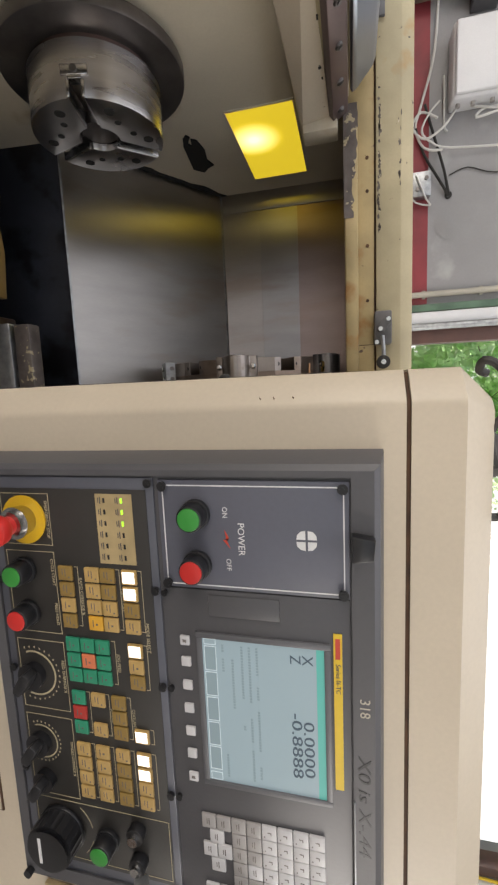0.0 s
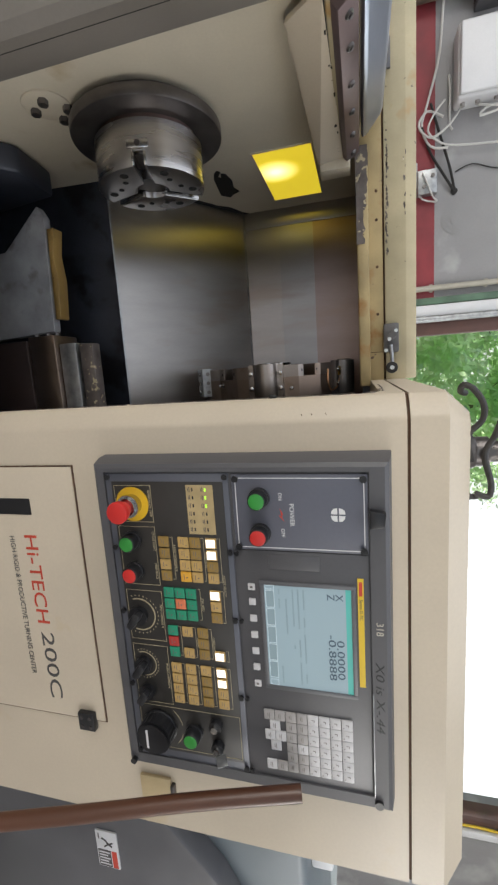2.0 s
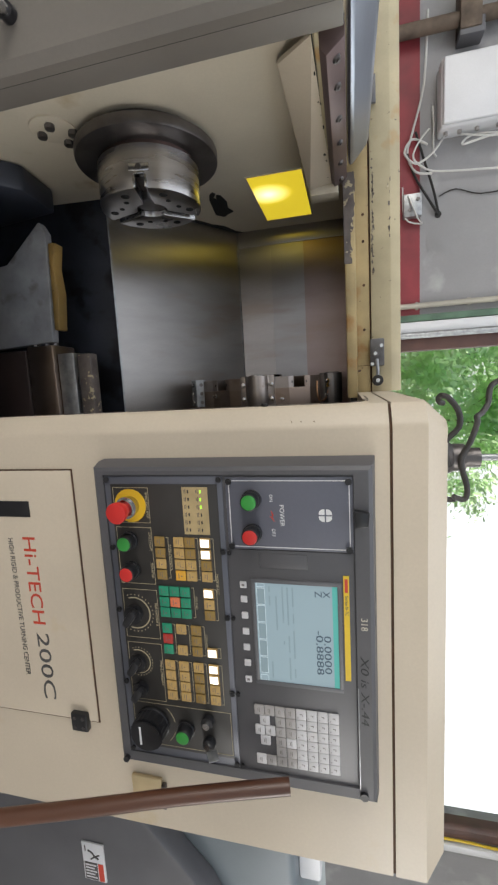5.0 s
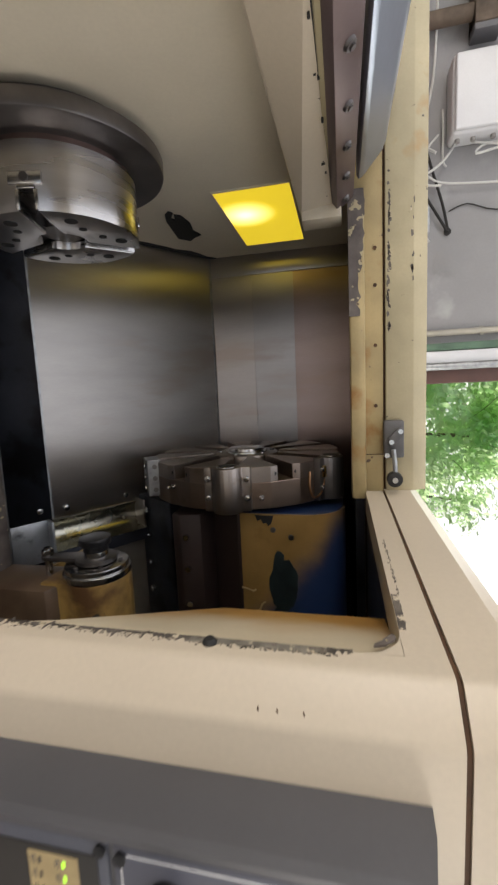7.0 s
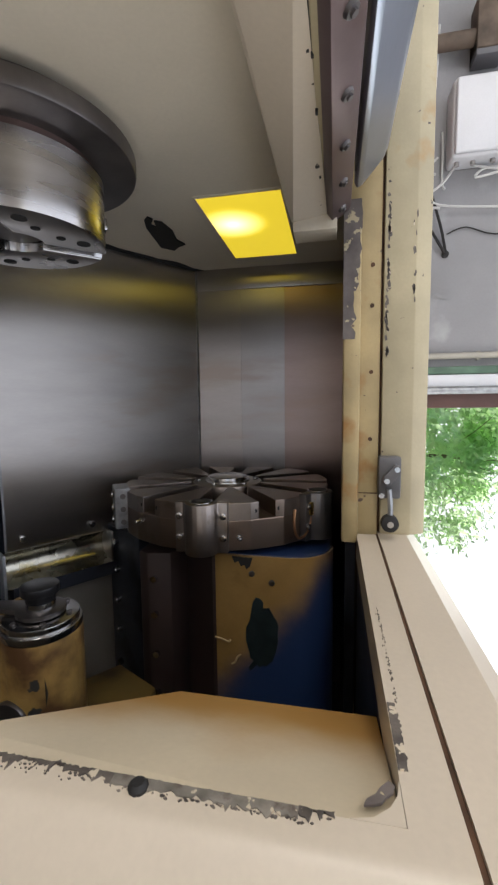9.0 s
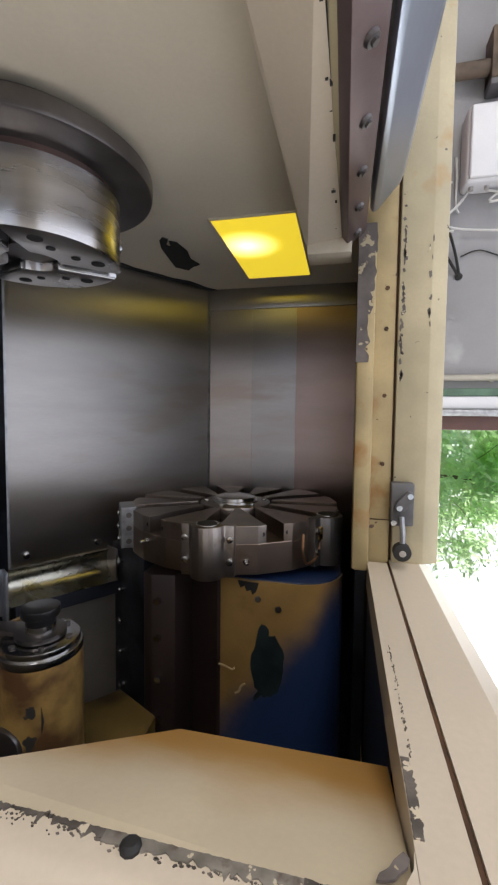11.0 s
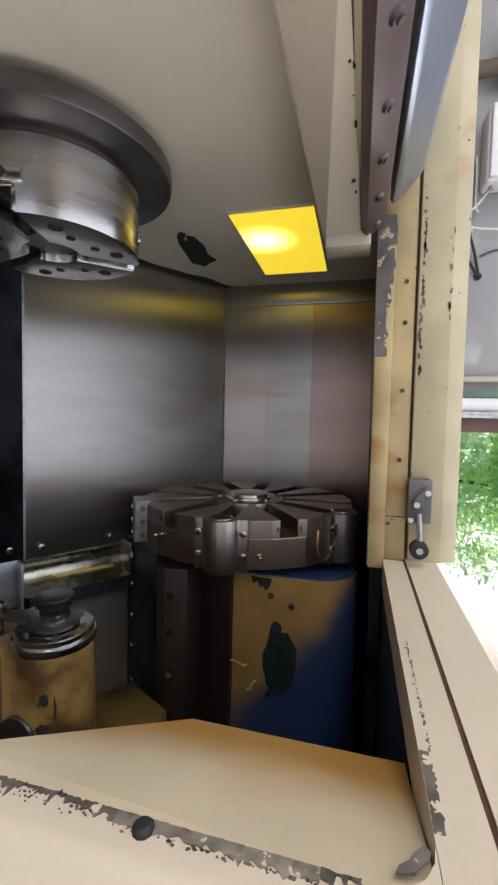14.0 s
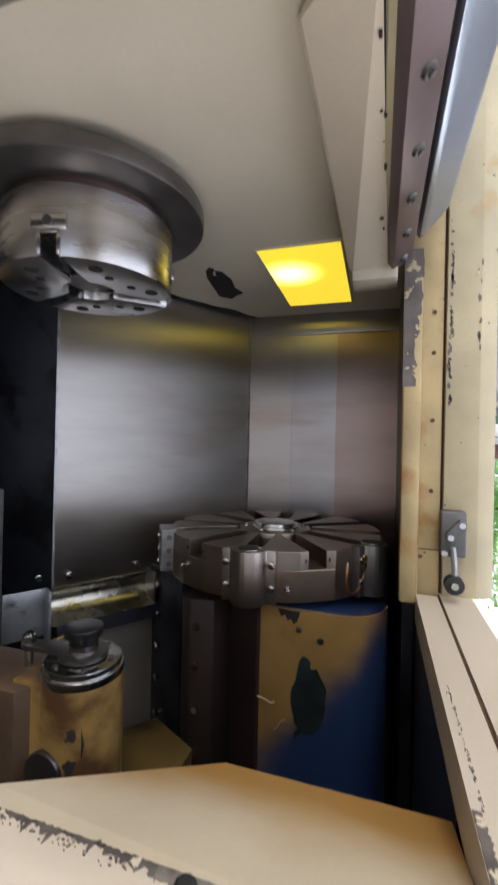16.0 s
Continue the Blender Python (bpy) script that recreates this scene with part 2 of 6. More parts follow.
KEY_LIT = glow("lit_key", (1.0, 0.95, 0.85), 1.6)
LED_GREEN = glow("green_led", (0.4, 0.9, 0.05), 1.2)
BLACK = material("black_plastic", (0.015, 0.015, 0.017), 0.32, var=0.2, scale=20)
RUBBER = material("black_rubber", (0.02, 0.019, 0.018), 0.7, var=0.3, scale=14, bump=0.2)
HOSE = material("faded_black_hose", (0.055, 0.05, 0.046), 0.5, var=0.3, scale=20, bump=0.1)
RED = material("red_plastic", (0.62, 0.03, 0.025), 0.35, var=0.06)
GREEN = material("green_plastic", (0.04, 0.30, 0.05), 0.35, var=0.06)
YELLOW = material("yellow_plastic", (0.75, 0.45, 0.015), 0.4, var=0.06)
YELLOW_STRIP = material("yellow_strip", (0.80, 0.55, 0.03), 0.45, var=0.04)
KEY_INK = material("faded_key_ink", (0.16, 0.14, 0.13), 0.6, var=0.1)
RED_INK = material("red_ink", (0.60, 0.06, 0.03), 0.5, var=0.05)
GREY_INK = material("dark_grey_ink", (0.09, 0.085, 0.085), 0.5, var=0.1)
PALE_INK = material("pale_marker", (0.55, 0.50, 0.42), 0.6, var=0.1)
SCREEN = glow("lcd", (0.25, 0.335, 0.375), 0.36)
SCREEN_TEAL = glow("lcd_teal", (0.08, 0.36, 0.32), 0.4)
SCREEN_DARK = glow("lcd_dark", (0.05, 0.08, 0.11), 0.25)
SCREEN_GREY = glow("lcd_grey", (0.20, 0.27, 0.30), 0.32)
SCREEN_LIGHT = glow("lcd_light", (0.5, 0.58, 0.6), 0.5)
BRASS = material("brass", (0.70, 0.45, 0.12), 0.3, 1.0, var=0.1)
COPPER = material("copper", (0.60, 0.33, 0.18), 0.35, 1.0, var=0.1)
WOOD = material("brown_varnished_wood", (0.115, 0.045, 0.023), 0.4, var=0.25, scale=5, stretch=(1, 1, 0.08), grain=80, bump=0.1)
SLATE = material("blue_grey_machine_paint", (0.20, 0.235, 0.26), 0.4, var=0.08, scale=4)
SLATE_DARK = material("dark_grey_machine_paint", (0.13, 0.13, 0.14), 0.42, var=0.12, scale=4)
WALL = material("grey_plaster", (0.33, 0.328, 0.338), 0.85, var=0.08, scale=2.5, grain=90, bump=0.15, stain=(0.39, 0.39, 0.395), stain_at=0.56, stain_scale=3)
ROOM = material("dull_white_plaster", (0.62, 0.60, 0.57), 0.9, var=0.1, scale=1.5)
FLOOR = material("worn_concrete", (0.20, 0.19, 0.18), 0.7, var=0.2, scale=2.0, bump=0.2)
REDWALL = material("dark_red_paint", (0.26, 0.035, 0.045), 0.6, var=0.18, scale=5, chip=(0.6, 0.58, 0.55), chip_at=0.75, chip_scale=9)
WHITE = material("white_enamel", (0.74, 0.75, 0.78), 0.4, var=0.04, scale=4)
CABLE_WHITE = material("white_cable", (0.62, 0.62, 0.60), 0.5, var=0.06)
GREENWOOD = material("green_window_frame", (0.10, 0.18, 0.12), 0.5, var=0.2, scale=8)
BROWNWOOD = material("brown_window_frame", (0.10, 0.045, 0.035), 0.5, var=0.2, scale=8)
CONDUIT = material("cream_conduit", (0.50, 0.47, 0.40), 0.5, var=0.1)
GALV = material("galvanised_sheet", (0.42, 0.43, 0.44), 0.4, 0.8, var=0.2, scale=40)
TIMBER = material("old_timber", (0.16, 0.12, 0.09), 0.8, var=0.3, scale=10)
LEAF = material("leaf", (0.15, 0.30, 0.09), 0.5, var=0.2, scale=1.2, bump=0)
lt = LEAF.node_tree
ltr, lmx = lt.nodes.new("ShaderNodeBsdfTranslucent"), lt.nodes.new("ShaderNodeMixShader")
ltr.inputs[0].default_value = (0.80, 0.96, 0.66, 1)
lmx.inputs[0].default_value = 0.88
lt.links.new(lt.nodes["Principled BSDF"].outputs[0], lmx.inputs[1])
lt.links.new(ltr.outputs[0], lmx.inputs[2])
lt.links.new(lmx.outputs[0], lt.nodes["Material Output"].inputs["Surface"])
BARK = material("bark", (0.24, 0.20, 0.15), 0.9, var=0.3, scale=8, bump=0.4)
GRASS = material("ground_outside", (0.16, 0.20, 0.08), 0.9, var=0.3, scale=1.0)

LAMP = bpy.data.materials.new("yellow_lamp_glass")
LAMP.use_nodes = True
ln = LAMP.node_tree.nodes
lb = ln["Principled BSDF"]
lco = ln.new("ShaderNodeTexCoord")
lgr = ln.new("ShaderNodeVectorMath")
lgr.operation = "DISTANCE"
lgr.inputs[1].default_value = (-0.668, 1.215, 1.252)
lrm = ln.new("ShaderNodeValToRGB")
lrm.color_ramp.elements[0].color, lrm.color_ramp.elements[0].position = (1.0, 0.92, 0.45, 1), 0.0
lrm.color_ramp.elements[1].color, lrm.color_ramp.elements[1].position = (0.76, 0.58, 0.03, 1), 0.075
lmr = ln.new("ShaderNodeMapRange")
lmr.inputs["From Min"].default_value, lmr.inputs["From Max"].default_value = 0.01, 0.085
lmr.inputs["To Min"].default_value, lmr.inputs["To Max"].default_value = 2.4, 0.95
LAMP.node_tree.links.new(lco.outputs["Object"], lgr.inputs[0])
LAMP.node_tree.links.new(lgr.outputs["Value"], lrm.inputs[0])
LAMP.node_tree.links.new(lgr.outputs["Value"], lmr.inputs["Value"])
LAMP.node_tree.links.new(lrm.outputs[0], lb.inputs["Emission Color"])
LAMP.node_tree.links.new(lmr.outputs["Result"], lb.inputs["Emission Strength"])
lb.inputs["Base Color"].default_value = (0.7, 0.5, 0.02, 1)


# ---- shapes ----
def box(bm, lo, hi, bev=0.0, seg=2):
    lo, hi = Vector(lo), Vector(hi)
    g = bmesh.ops.create_cube(bm, size=1.0, matrix=Matrix.Translation((lo + hi) / 2) @ Matrix.Diagonal((*(hi - lo), 1)))
    if bev:
        es = {e for v in g["verts"] for e in v.link_edges}
        bmesh.ops.bevel(bm, geom=list(es), offset=bev, segments=seg, profile=0.5, affect="EDGES")
    return bm


AX = {"X": Matrix.Rotation(radians(90), 4, "Y"), "Y": Matrix.Rotation(radians(-90), 4, "X"), "Z": Matrix.Identity(4)}


def cyl(bm, base, axis, r, length, n=32, r2=None, bev=0.0):
    """A cylinder from base along +axis."""
    d = Vector({"X": (1, 0, 0), "Y": (0, 1, 0), "Z": (0, 0, 1)}[axis])
    g = bmesh.ops.create_cone(bm, cap_ends=True, segments=n, radius1=r, radius2=r if r2 is None else r2, depth=abs(length),
                              matrix=Matrix.Translation(Vector(base) + d * length / 2) @ AX[axis])
    if bev:
        fs = {f for v in g["verts"] for f in v.link_faces if len(f.verts) > 4}
        bmesh.ops.bevel(bm, geom=list({e for f in fs for e in f.edges}), offset=bev, segments=2, profile=0.5, affect="EDGES")
    return bm


def prism(bm, pts, axis, a, b, bev=0.0):
    """A polygon given in the two other axes (XY, XZ or YZ order), drawn out along axis from a to b."""
    def at(p, h):
        return {"X": (h, p[0], p[1]), "Y": (p[0], h, p[1]), "Z": (p[0], p[1], h)}[axis]
    lo = [bm.verts.new(at(p, a)) for p in pts]
    hi = [bm.verts.new(at(p, b)) for p in pts]
    n = len(pts)
    fs = [bm.faces.new(lo), bm.faces.new(hi[::-1])]
    for i in range(n):
        fs.append(bm.faces.new((lo[i], hi[i], hi[(i + 1) % n], lo[(i + 1) % n])))
    bmesh.ops.recalc_face_normals(bm, faces=fs)
    if bev:
        bmesh.ops.bevel(bm, geom=list({e for f in fs for e in f.edges}), offset=bev, segments=2, profile=0.5, affect="EDGES")
    return bm


def tube(bm, pts, r, n=8, smooth=4):
    """A round cable through the points."""
    ps = [Vector(p) for p in pts]
    if smooth > 1 and len(ps) > 2:
        out = []
        for i in range(len(ps) - 1):
            a, b = ps[max(i - 1, 0)], ps[i]
            c, d = ps[i + 1], ps[min(i + 2, len(ps) - 1)]
            for k in range(smooth):
                u = k / smooth
                out.append(0.5 * (2 * b + (c - a) * u + (2 * a - 5 * b + 4 * c - d) * u * u + (3 * b - a - 3 * c + d) * u ** 3))
        ps = out + [ps[-1]]
    rings = []
    side = None
    for i, p in enumerate(ps):
        t = (ps[min(i + 1, len(ps) - 1)] - ps[max(i - 1, 0)]).normalized()
        ref = side if side is not None else (Vector((0, 0, 1)) if abs(t.z) < 0.9 else Vector((1, 0, 0)))
        side = (ref - t * ref.dot(t)).normalized()
        up = t.cross(side)
        rings.append([bm.verts.new(p + r * (math.cos(a) * side + math.sin(a) * up)) for a in (2 * math.pi * k / n for k in range(n))])
    for a, b in zip(rings, rings[1:]):
        for k in range(n):
            bm.faces.new((a[k], a[(k + 1) % n], b[(k + 1) % n], b[k]))
    bm.faces.new(rings[0][::-1])
    bm.faces.new(rings[-1])
    return bm


def arc(c, r, a0, a1, n):
    return [(c[0] + r * math.cos(radians(a0 + (a1 - a0) * i / n)), c[1] + r * math.sin(radians(a0 + (a1 - a0) * i / n))) for i in range(n + 1)]


def mesh_of(name, bm, mat, smooth=True):
    bmesh.ops.recalc_face_normals(bm, faces=bm.faces)
    me = bpy.data.meshes.new(name)
    bm.to_mesh(me)
    bm.free()
    me.materials.append(mat)
    if smooth:
        me.polygons.foreach_set("use_smooth", [True] * len(me.polygons))
        me.set_sharp_from_angle(angle=radians(32))
    return me


def thing(name, at, label, category, group="", kind=""):
    ob = new(name)
    ob.empty_display_size = 0.05
    ob.location = at
    return tagged(ob, label, category, group, kind)


def under(ob, parent):
    ob.parent = parent
    if parent.data is None:
        ob.matrix_parent_inverse = Matrix.Translation(-Vector(parent.location))
    return ob


def part(name, bm, mat, parent, label="", smooth=True):
    ob = under(new(name, mesh_of(name, bm, mat, smooth)), parent)
    return tagged(ob, label)


def piece(name, mesh, parent, at, label=""):
    ob = new(name, mesh)
    ob.location = at
    return tagged(under(ob, parent), label)


def single(name, bm, mat, label, category, group="", kind="", smooth=True):
    return tagged(new(name, mesh_of(name, bm, mat, smooth)), label, category, group, kind)


def words(name, text, at, size, mat, parent, spin=0, width=None, shear=0.0, thin=0.0006, extra=0.0):
    """Letters on a face that looks towards -y, their middle at the place given."""
    cu = bpy.data.curves.new(name, "FONT")
    cu.body, cu.size, cu.align_x, cu.align_y, cu.extrude, cu.shear, cu.offset = text, size, "CENTER", "CENTER", thin / 2, shear, extra
    cu.resolution_u = 3
    tmp = bpy.data.objects.new(name, cu)
    me = bpy.data.meshes.new_from_object(tmp)
    bpy.data.objects.remove(tmp)
    me.materials.clear()
    me.materials.append(mat)
    xs = [v.co.x for v in me.vertices]
    k = width / (max(xs) - min(xs)) if width else 1.0
    me.transform(Matrix.Translation(at) @ Matrix.Rotation(radians(spin), 4, "Y") @ Matrix.Rotation(radians(90), 4, "X") @ Matrix.Diagonal((k, 1, 1, 1)))
    ob = new(name, me)
    return under(ob, parent)


# ---- the room ----
def wall_with_hole(name, label, x0, x1, z0, z1, hx0, hx1, hz0, hz1, y0, y1, mat):
    bm = bmesh.new()
    for lo, hi in (((x0, z0), (hx0, z1)), ((hx1, z0), (x1, z1)), ((hx0, z0), (hx1, hz0)), ((hx0, hz1), (hx1, z1))):
        box(bm, (lo[0], y0, lo[1]), (hi[0], y1, hi[1]))
    return single(name, bm, mat, label, "wall", kind="structure", smooth=False)


single("floor", box(bmesh.new(), (-5, -4, -0.2), (6, 2.95, 0)), FLOOR, "worn grey concrete workshop floor", "floor", kind="structure")
# openings in ceiling, south, west and east are unseen, added for fill lamps
bm = bmesh.new()
for lo, hi in (((-5, -4.2), (-3.1, 3.2)), ((1.9, -4.2), (6, 3.2)), ((-3.1, -4.2), (1.9, -1.5)), ((-3.1, 2.1), (1.9, 3.2))):
    box(bm, (lo[0], lo[1], 3.6), (hi[0], hi[1], 3.8))
single("ceiling", bm, ROOM, "dull white plaster workshop ceiling with an unseen opening added for light", "ceiling", kind="structure", smooth=False)
wall_with_hole("wall_north", "patchy grey plastered wall with a wide window", -5, 6, -0.2, 3.6, -0.36, 3.66, 1.0, 2.95, 2.95, 3.2, WALL)
wall_with_hole("wall_south", "dull white plastered wall with a high unseen opening added for light", -5, 6, -0.2, 3.6, -4.5, 4.5, 1.65, 3.4, -4.2, -4.0, ROOM)
bm = bmesh.new()
for lo, hi in (((-4.2, -0.2), (-3.7, 3.6)), ((-0.3, -0.2), (3.2, 3.6)), ((-3.7, -0.2), (-0.3, 1.35)), ((-3.7, 3.25), (-0.3, 3.6))):
    box(bm, (-5.2, lo[0], lo[1]), (-5, hi[0], hi[1]))
single("wall_west", bm, ROOM, "dull white plastered side wall with an unseen opening added for light", "wall", kind="structure", smooth=False)
bm = bmesh.new()
for lo, hi in (((-4.2, -0.2), (-3.9, 3.6)), ((-0.5, -0.2), (3.2, 3.6)), ((-3.9, -0.2), (-0.5, 1.35)), ((-3.9, 3.25), (-0.5, 3.6))):
    box(bm, (6, lo[0], lo[1]), (6.2, hi[0], hi[1]))
single("wall_east", bm, ROOM, "dull white plastered side wall with an unseen opening added for light", "wall", kind="structure", smooth=False)
dado = bmesh.new()
box(dado, (-5, 2.94, 0), (-0.47, 2.9495, 1.98))
single("trim", dado, REDWALL, "dark red painted lower band of the wall, flaking", "painted band", kind="structure")

win = thing("window_1", (1.6, 2.9, 1.0), "wide workshop window in green and brown painted frame", "window", kind="structure")
bm = bmesh.new()
box(bm, (-0.468, 2.90, 0.95), (-0.425, 2.949, 3.0), 0.006)
part("window_frame", bm, GREENWOOD, win, "green painted outer frame")
bm = bmesh.new()
box(bm, (-0.422, 2.91, 0.98), (-0.352, 2.9495, 2.97), 0.004)
part("window_frame", bm, WHITE, win, "pale aluminium track")
bm = bmesh.new()
cyl(bm, (-0.330, 2.90, 0.998), "Z", 0.022, 1.96, 20)
part("rail", bm, GALV, win, "shiny round metal tube")
bm = bmesh.new()
box(bm, (-0.359, 2.93, 0.999), (-0.228, 3.06, 2.949), 0.006)
part("window_frame", bm, BROWNWOOD, win, "brown painted sash stile")
bm = bmesh.new()
box(bm, (3.58, 2.93, 0.98), (3.66, 3.06, 2.97), 0.006)
part("window_frame", bm, BROWNWOOD, win, "brown painted sash stile")
bm = bmesh.new()
box(bm, (3.70, 2.90, 0.95), (3.76, 2.949, 3.0), 0.006)
part("window_frame", bm, WHITE, win, "pale outer trim")
bm = bmesh.new()
box(bm, (-0.475, 2.86, 0.955), (3.76, 3.2, 0.998), 0.006)
part("window_sill", bm, GREENWOOD, win)

bm = bmesh.new()
cyl(bm, (-0.53, 2.925, 0.4), "Z", 0.018, 3.2, 14)
for z in (1.0, 1.95, 2.28, 2.9):
    box(bm, (-0.556, 2.93, z), (-0.504, 2.9495, z + 0.02), 0.002)
single("conduit_pipe", bm, CONDUIT, "cream painted conduit pipe clipped to the wall", "pipe")
bm = bmesh.new()
tube(bm, [(3.68, 2.93, 3.4), (3.69, 2.93, 2.6), (3.67, 2.925, 2.3), (3.69, 2.93, 1.6)], 0.01)
single("yellow_cable", bm, YELLOW_STRIP, "yellow cable hanging beside the window frame", "cable")

bx = thing("junction_box", (-1.75, 2.9, 2.07), "white plastic junction box on the grey wall", "junction box")
part("body", box(bmesh.new(), (-1.955, 2.80, 2.08), (-1.56, 2.9495, 2.62), 0.02, 3), WHITE, bx)
part("lid", box(bmesh.new(), (-1.945, 2.775, 2.09), (-1.57, 2.802, 2.61), 0.012, 3), WHITE, bx)
for zz in (2.12, 2.2, 2.3, 2.42):
    bm = bmesh.new()
    cyl(bm, (-1.562, 2.86, zz), "X", 0.013, 0.02, 12)
    part("cable_gland", bm, KEY_GREY, bx)

rb = thing("metal_outlet_box", (-1.17, 2.9, 1.88), "galvanised metal outlet box with a loose cable", "outlet box")
bm = bmesh.new()
box(bm, (-1.24, 2.88, 1.87), (-1.10, 2.939, 1.985), 0.004)
part("body", bm, GALV, rb)
for dx, dz in ((-0.03, 0.03), (0.03, -0.02)):
    bm = bmesh.new()
    cyl(bm, (-1.17 + dx, 2.872, 1.93 + dz), "Y", 0.012, 0.01, 12)
    part("knockout", bm, BLACKED, rb)

bm = bmesh.new()
for r0, r1, d in ((0.075, 0.066, 0.006), (0.05, 0.042, 0.012), (0.024, 0.016, 0.02)):
    cyl(bm, (-0.935, 2.9495, 2.10), "Y", r0, -d, 28, r1)
single("ceiling_rose", bm, WALL, "round grey plastered-over wall rosette", "wall rosette")
bm = bmesh.new()
cyl(bm, (-1.11, 2.9495, 2.095), "Y", 0.02, -0.012, 16)
single("cable_grommet", bm, RUBBER, "black rubber cable grommet in the wall", "grommet")
beam = thing("wooden_block_fixture", (-2.2, 2.9, 2.15), "old timber block with dark fitting on wall", "fixture")
part("block", box(bmesh.new(), (-2.36, 2.82, 2.19), (-2.10, 2.9495, 2.31), 0.006), TIMBER, beam)
part("fitting", box(bmesh.new(), (-2.16, 2.83, 2.19), (-2.07, 2.9495, 2.33), 0.008), SLATE_DARK, beam)
bm = bmesh.new()
cyl(bm, (-2.19, 2.88, 0.0), "Z", 0.04, 3.6, 18)
single("vertical_pipe", bm, TIMBER, "brownish grey painted pipe running up the wall", "pipe")

CABLES = (
    ("white_cable", CABLE_WHITE, 0.007, [(-2.3, 2.90, 2.02), (-1.9, 2.91, 2.0), (-1.62, 2.91, 1.93), (-1.5, 2.92, 1.90), (-1.38, 2.91, 1.95), (-1.35, 2.9, 2.05)]),
    ("white_cable", CABLE_WHITE, 0.007, [(-1.56, 2.90, 2.12), (-1.47, 2.89, 2.05), (-1.42, 2.89, 1.95), (-1.5, 2.9, 1.88), (-1.58, 2.91, 1.93), (-1.53, 2.9, 2.02)]),
    ("white_cable", CABLE_WHITE, 0.006, [(-1.62, 2.9, 2.03), (-1.55, 2.88, 1.97), (-1.46, 2.88, 1.93), (-1.40, 2.9, 1.99), (-1.36, 2.91, 2.1), (-1.33, 2.93, 2.5)]),
    ("white_cable", CABLE_WHITE, 0.006, [(-1.75, 2.9, 2.05), (-1.66, 2.92, 2.06), (-1.5, 2.92, 2.06), (-1.46, 2.93, 2.08)]),
    ("white_cable_loops", CABLE_WHITE, 0.007, [(-1.55, 2.88, 2.2), (-1.52, 2.87, 2.3), (-1.50, 2.87, 2.42), (-1.53, 2.88, 2.5), (-1.50, 2.87, 2.35), (-1.48, 2.87, 2.22), (-1.53, 2.88, 2.28), (-1.51, 2.87, 2.45)]),
    ("black_cable", RUBBER, 0.008, [(-1.11, 2.93, 2.095), (-1.25, 2.91, 2.06), (-1.45, 2.91, 2.0), (-1.62, 2.91, 1.95)]),
    ("black_cable", RUBBER, 0.008, [(-1.11, 2.93, 2.09), (-1.2, 2.91, 2.03), (-1.35, 2.92, 1.95), (-1.5, 2.92, 1.9)]),
    ("black_cable", RUBBER, 0.004, [(-1.22, 2.94, 2.1), (-1.25, 2.94, 2.2), (-1.20, 2.94, 2.35), (-1.21, 2.94, 2.6)]),
    ("white_cable", CABLE_WHITE, 0.005, [(-1.22, 2.87, 1.9), (-1.14, 2.86, 1.93), (-1.08, 2.88, 1.96), (-1.06, 2.93, 1.99), (-1.1, 2.9, 1.88), (-1.3, 2.92, 1.87)]),
)
for nm, mt, rr, pts in CABLES:
    single(nm, tube(bmesh.new(), pts, rr, 8), mt, ("thin black cable" if mt is RUBBER else "slack white cable") + " hanging along the grey wall", "cable", group="cables on the wall")

# ---- outside ----
bm = bmesh.new()
box(bm, (-400, 3.2, -0.6), (400, 800, -0.4))
single("ground", bm, GRASS, "sunlit grassy ground outside the window", "ground", kind="structure")


def tree(x, y, h, crown, seed, leaves):
    rng = random.Random(seed)
    t = thing("tree", (x, y, -0.4), "broad leafy green tree outside the window", "tree", group="trees outside")
    bm = bmesh.new()
    tube(bm, [(x, y, -0.45), (x + 0.1, y, h * 0.25), (x - 0.05, y + 0.1, h * 0.5), (x + 0.1, y, h * 0.8)], 0.05, 10)
    for _ in range(7):
        a, z0 = rng.uniform(0, 6.28), h * rng.uniform(0.25, 0.6)
        tube(bm, [(x, y, z0), (x + math.cos(a) * crown * 0.4, y + math.sin(a) * crown * 0.4, z0 + h * 0.12),
                  (x + math.cos(a) * crown * 0.8, y + math.sin(a) * crown * 0.8, z0 + h * 0.18)], 0.008, 5)
    part("trunk", bm, BARK, t)
    verts, faces = [], []
    clumps = [Vector((rng.gauss(0, 0.45), rng.gauss(0, 0.45), rng.gauss(0, 0.42))) for _ in range(60)]
    for _ in range(leaves):
        c = rng.choice(clumps)
        p = Vector((x, y, h * 0.62)) + Vector((c.x * crown, c.y * crown, c.z * h * 0.42)) + Vector([rng.gauss(0, 0.24) for _ in range(3)])
        u = Vector([rng.gauss(0, 1) for _ in range(3)]).normalized() * rng.uniform(0.07, 0.14)
        w = u.orthogonal().normalized() * u.length * 0.55
        i = len(verts)
        verts += [p - u, p + w, p + u, p - w]
        faces.append((i, i + 1, i + 2, i + 3))
    me = bpy.data.meshes.new("crown")
    me.from_pydata(verts, [], faces)
    me.materials.append(LEAF)
    under(new("crown", me), t)


tree(-2.4, 9.0, 6.6, 2.4, 3, 12000)
tree(1.3, 12.5, 7.6, 2.0, 5, 8000)
tree(-0.6, 14.0, 8.5, 2.4, 8, 9000)
tree(4.2, 17.0, 7.0, 1.6, 12, 2000)
# plain glowing sheet added to make the outdoors read as blown-out white
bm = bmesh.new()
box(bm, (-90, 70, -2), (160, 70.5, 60))
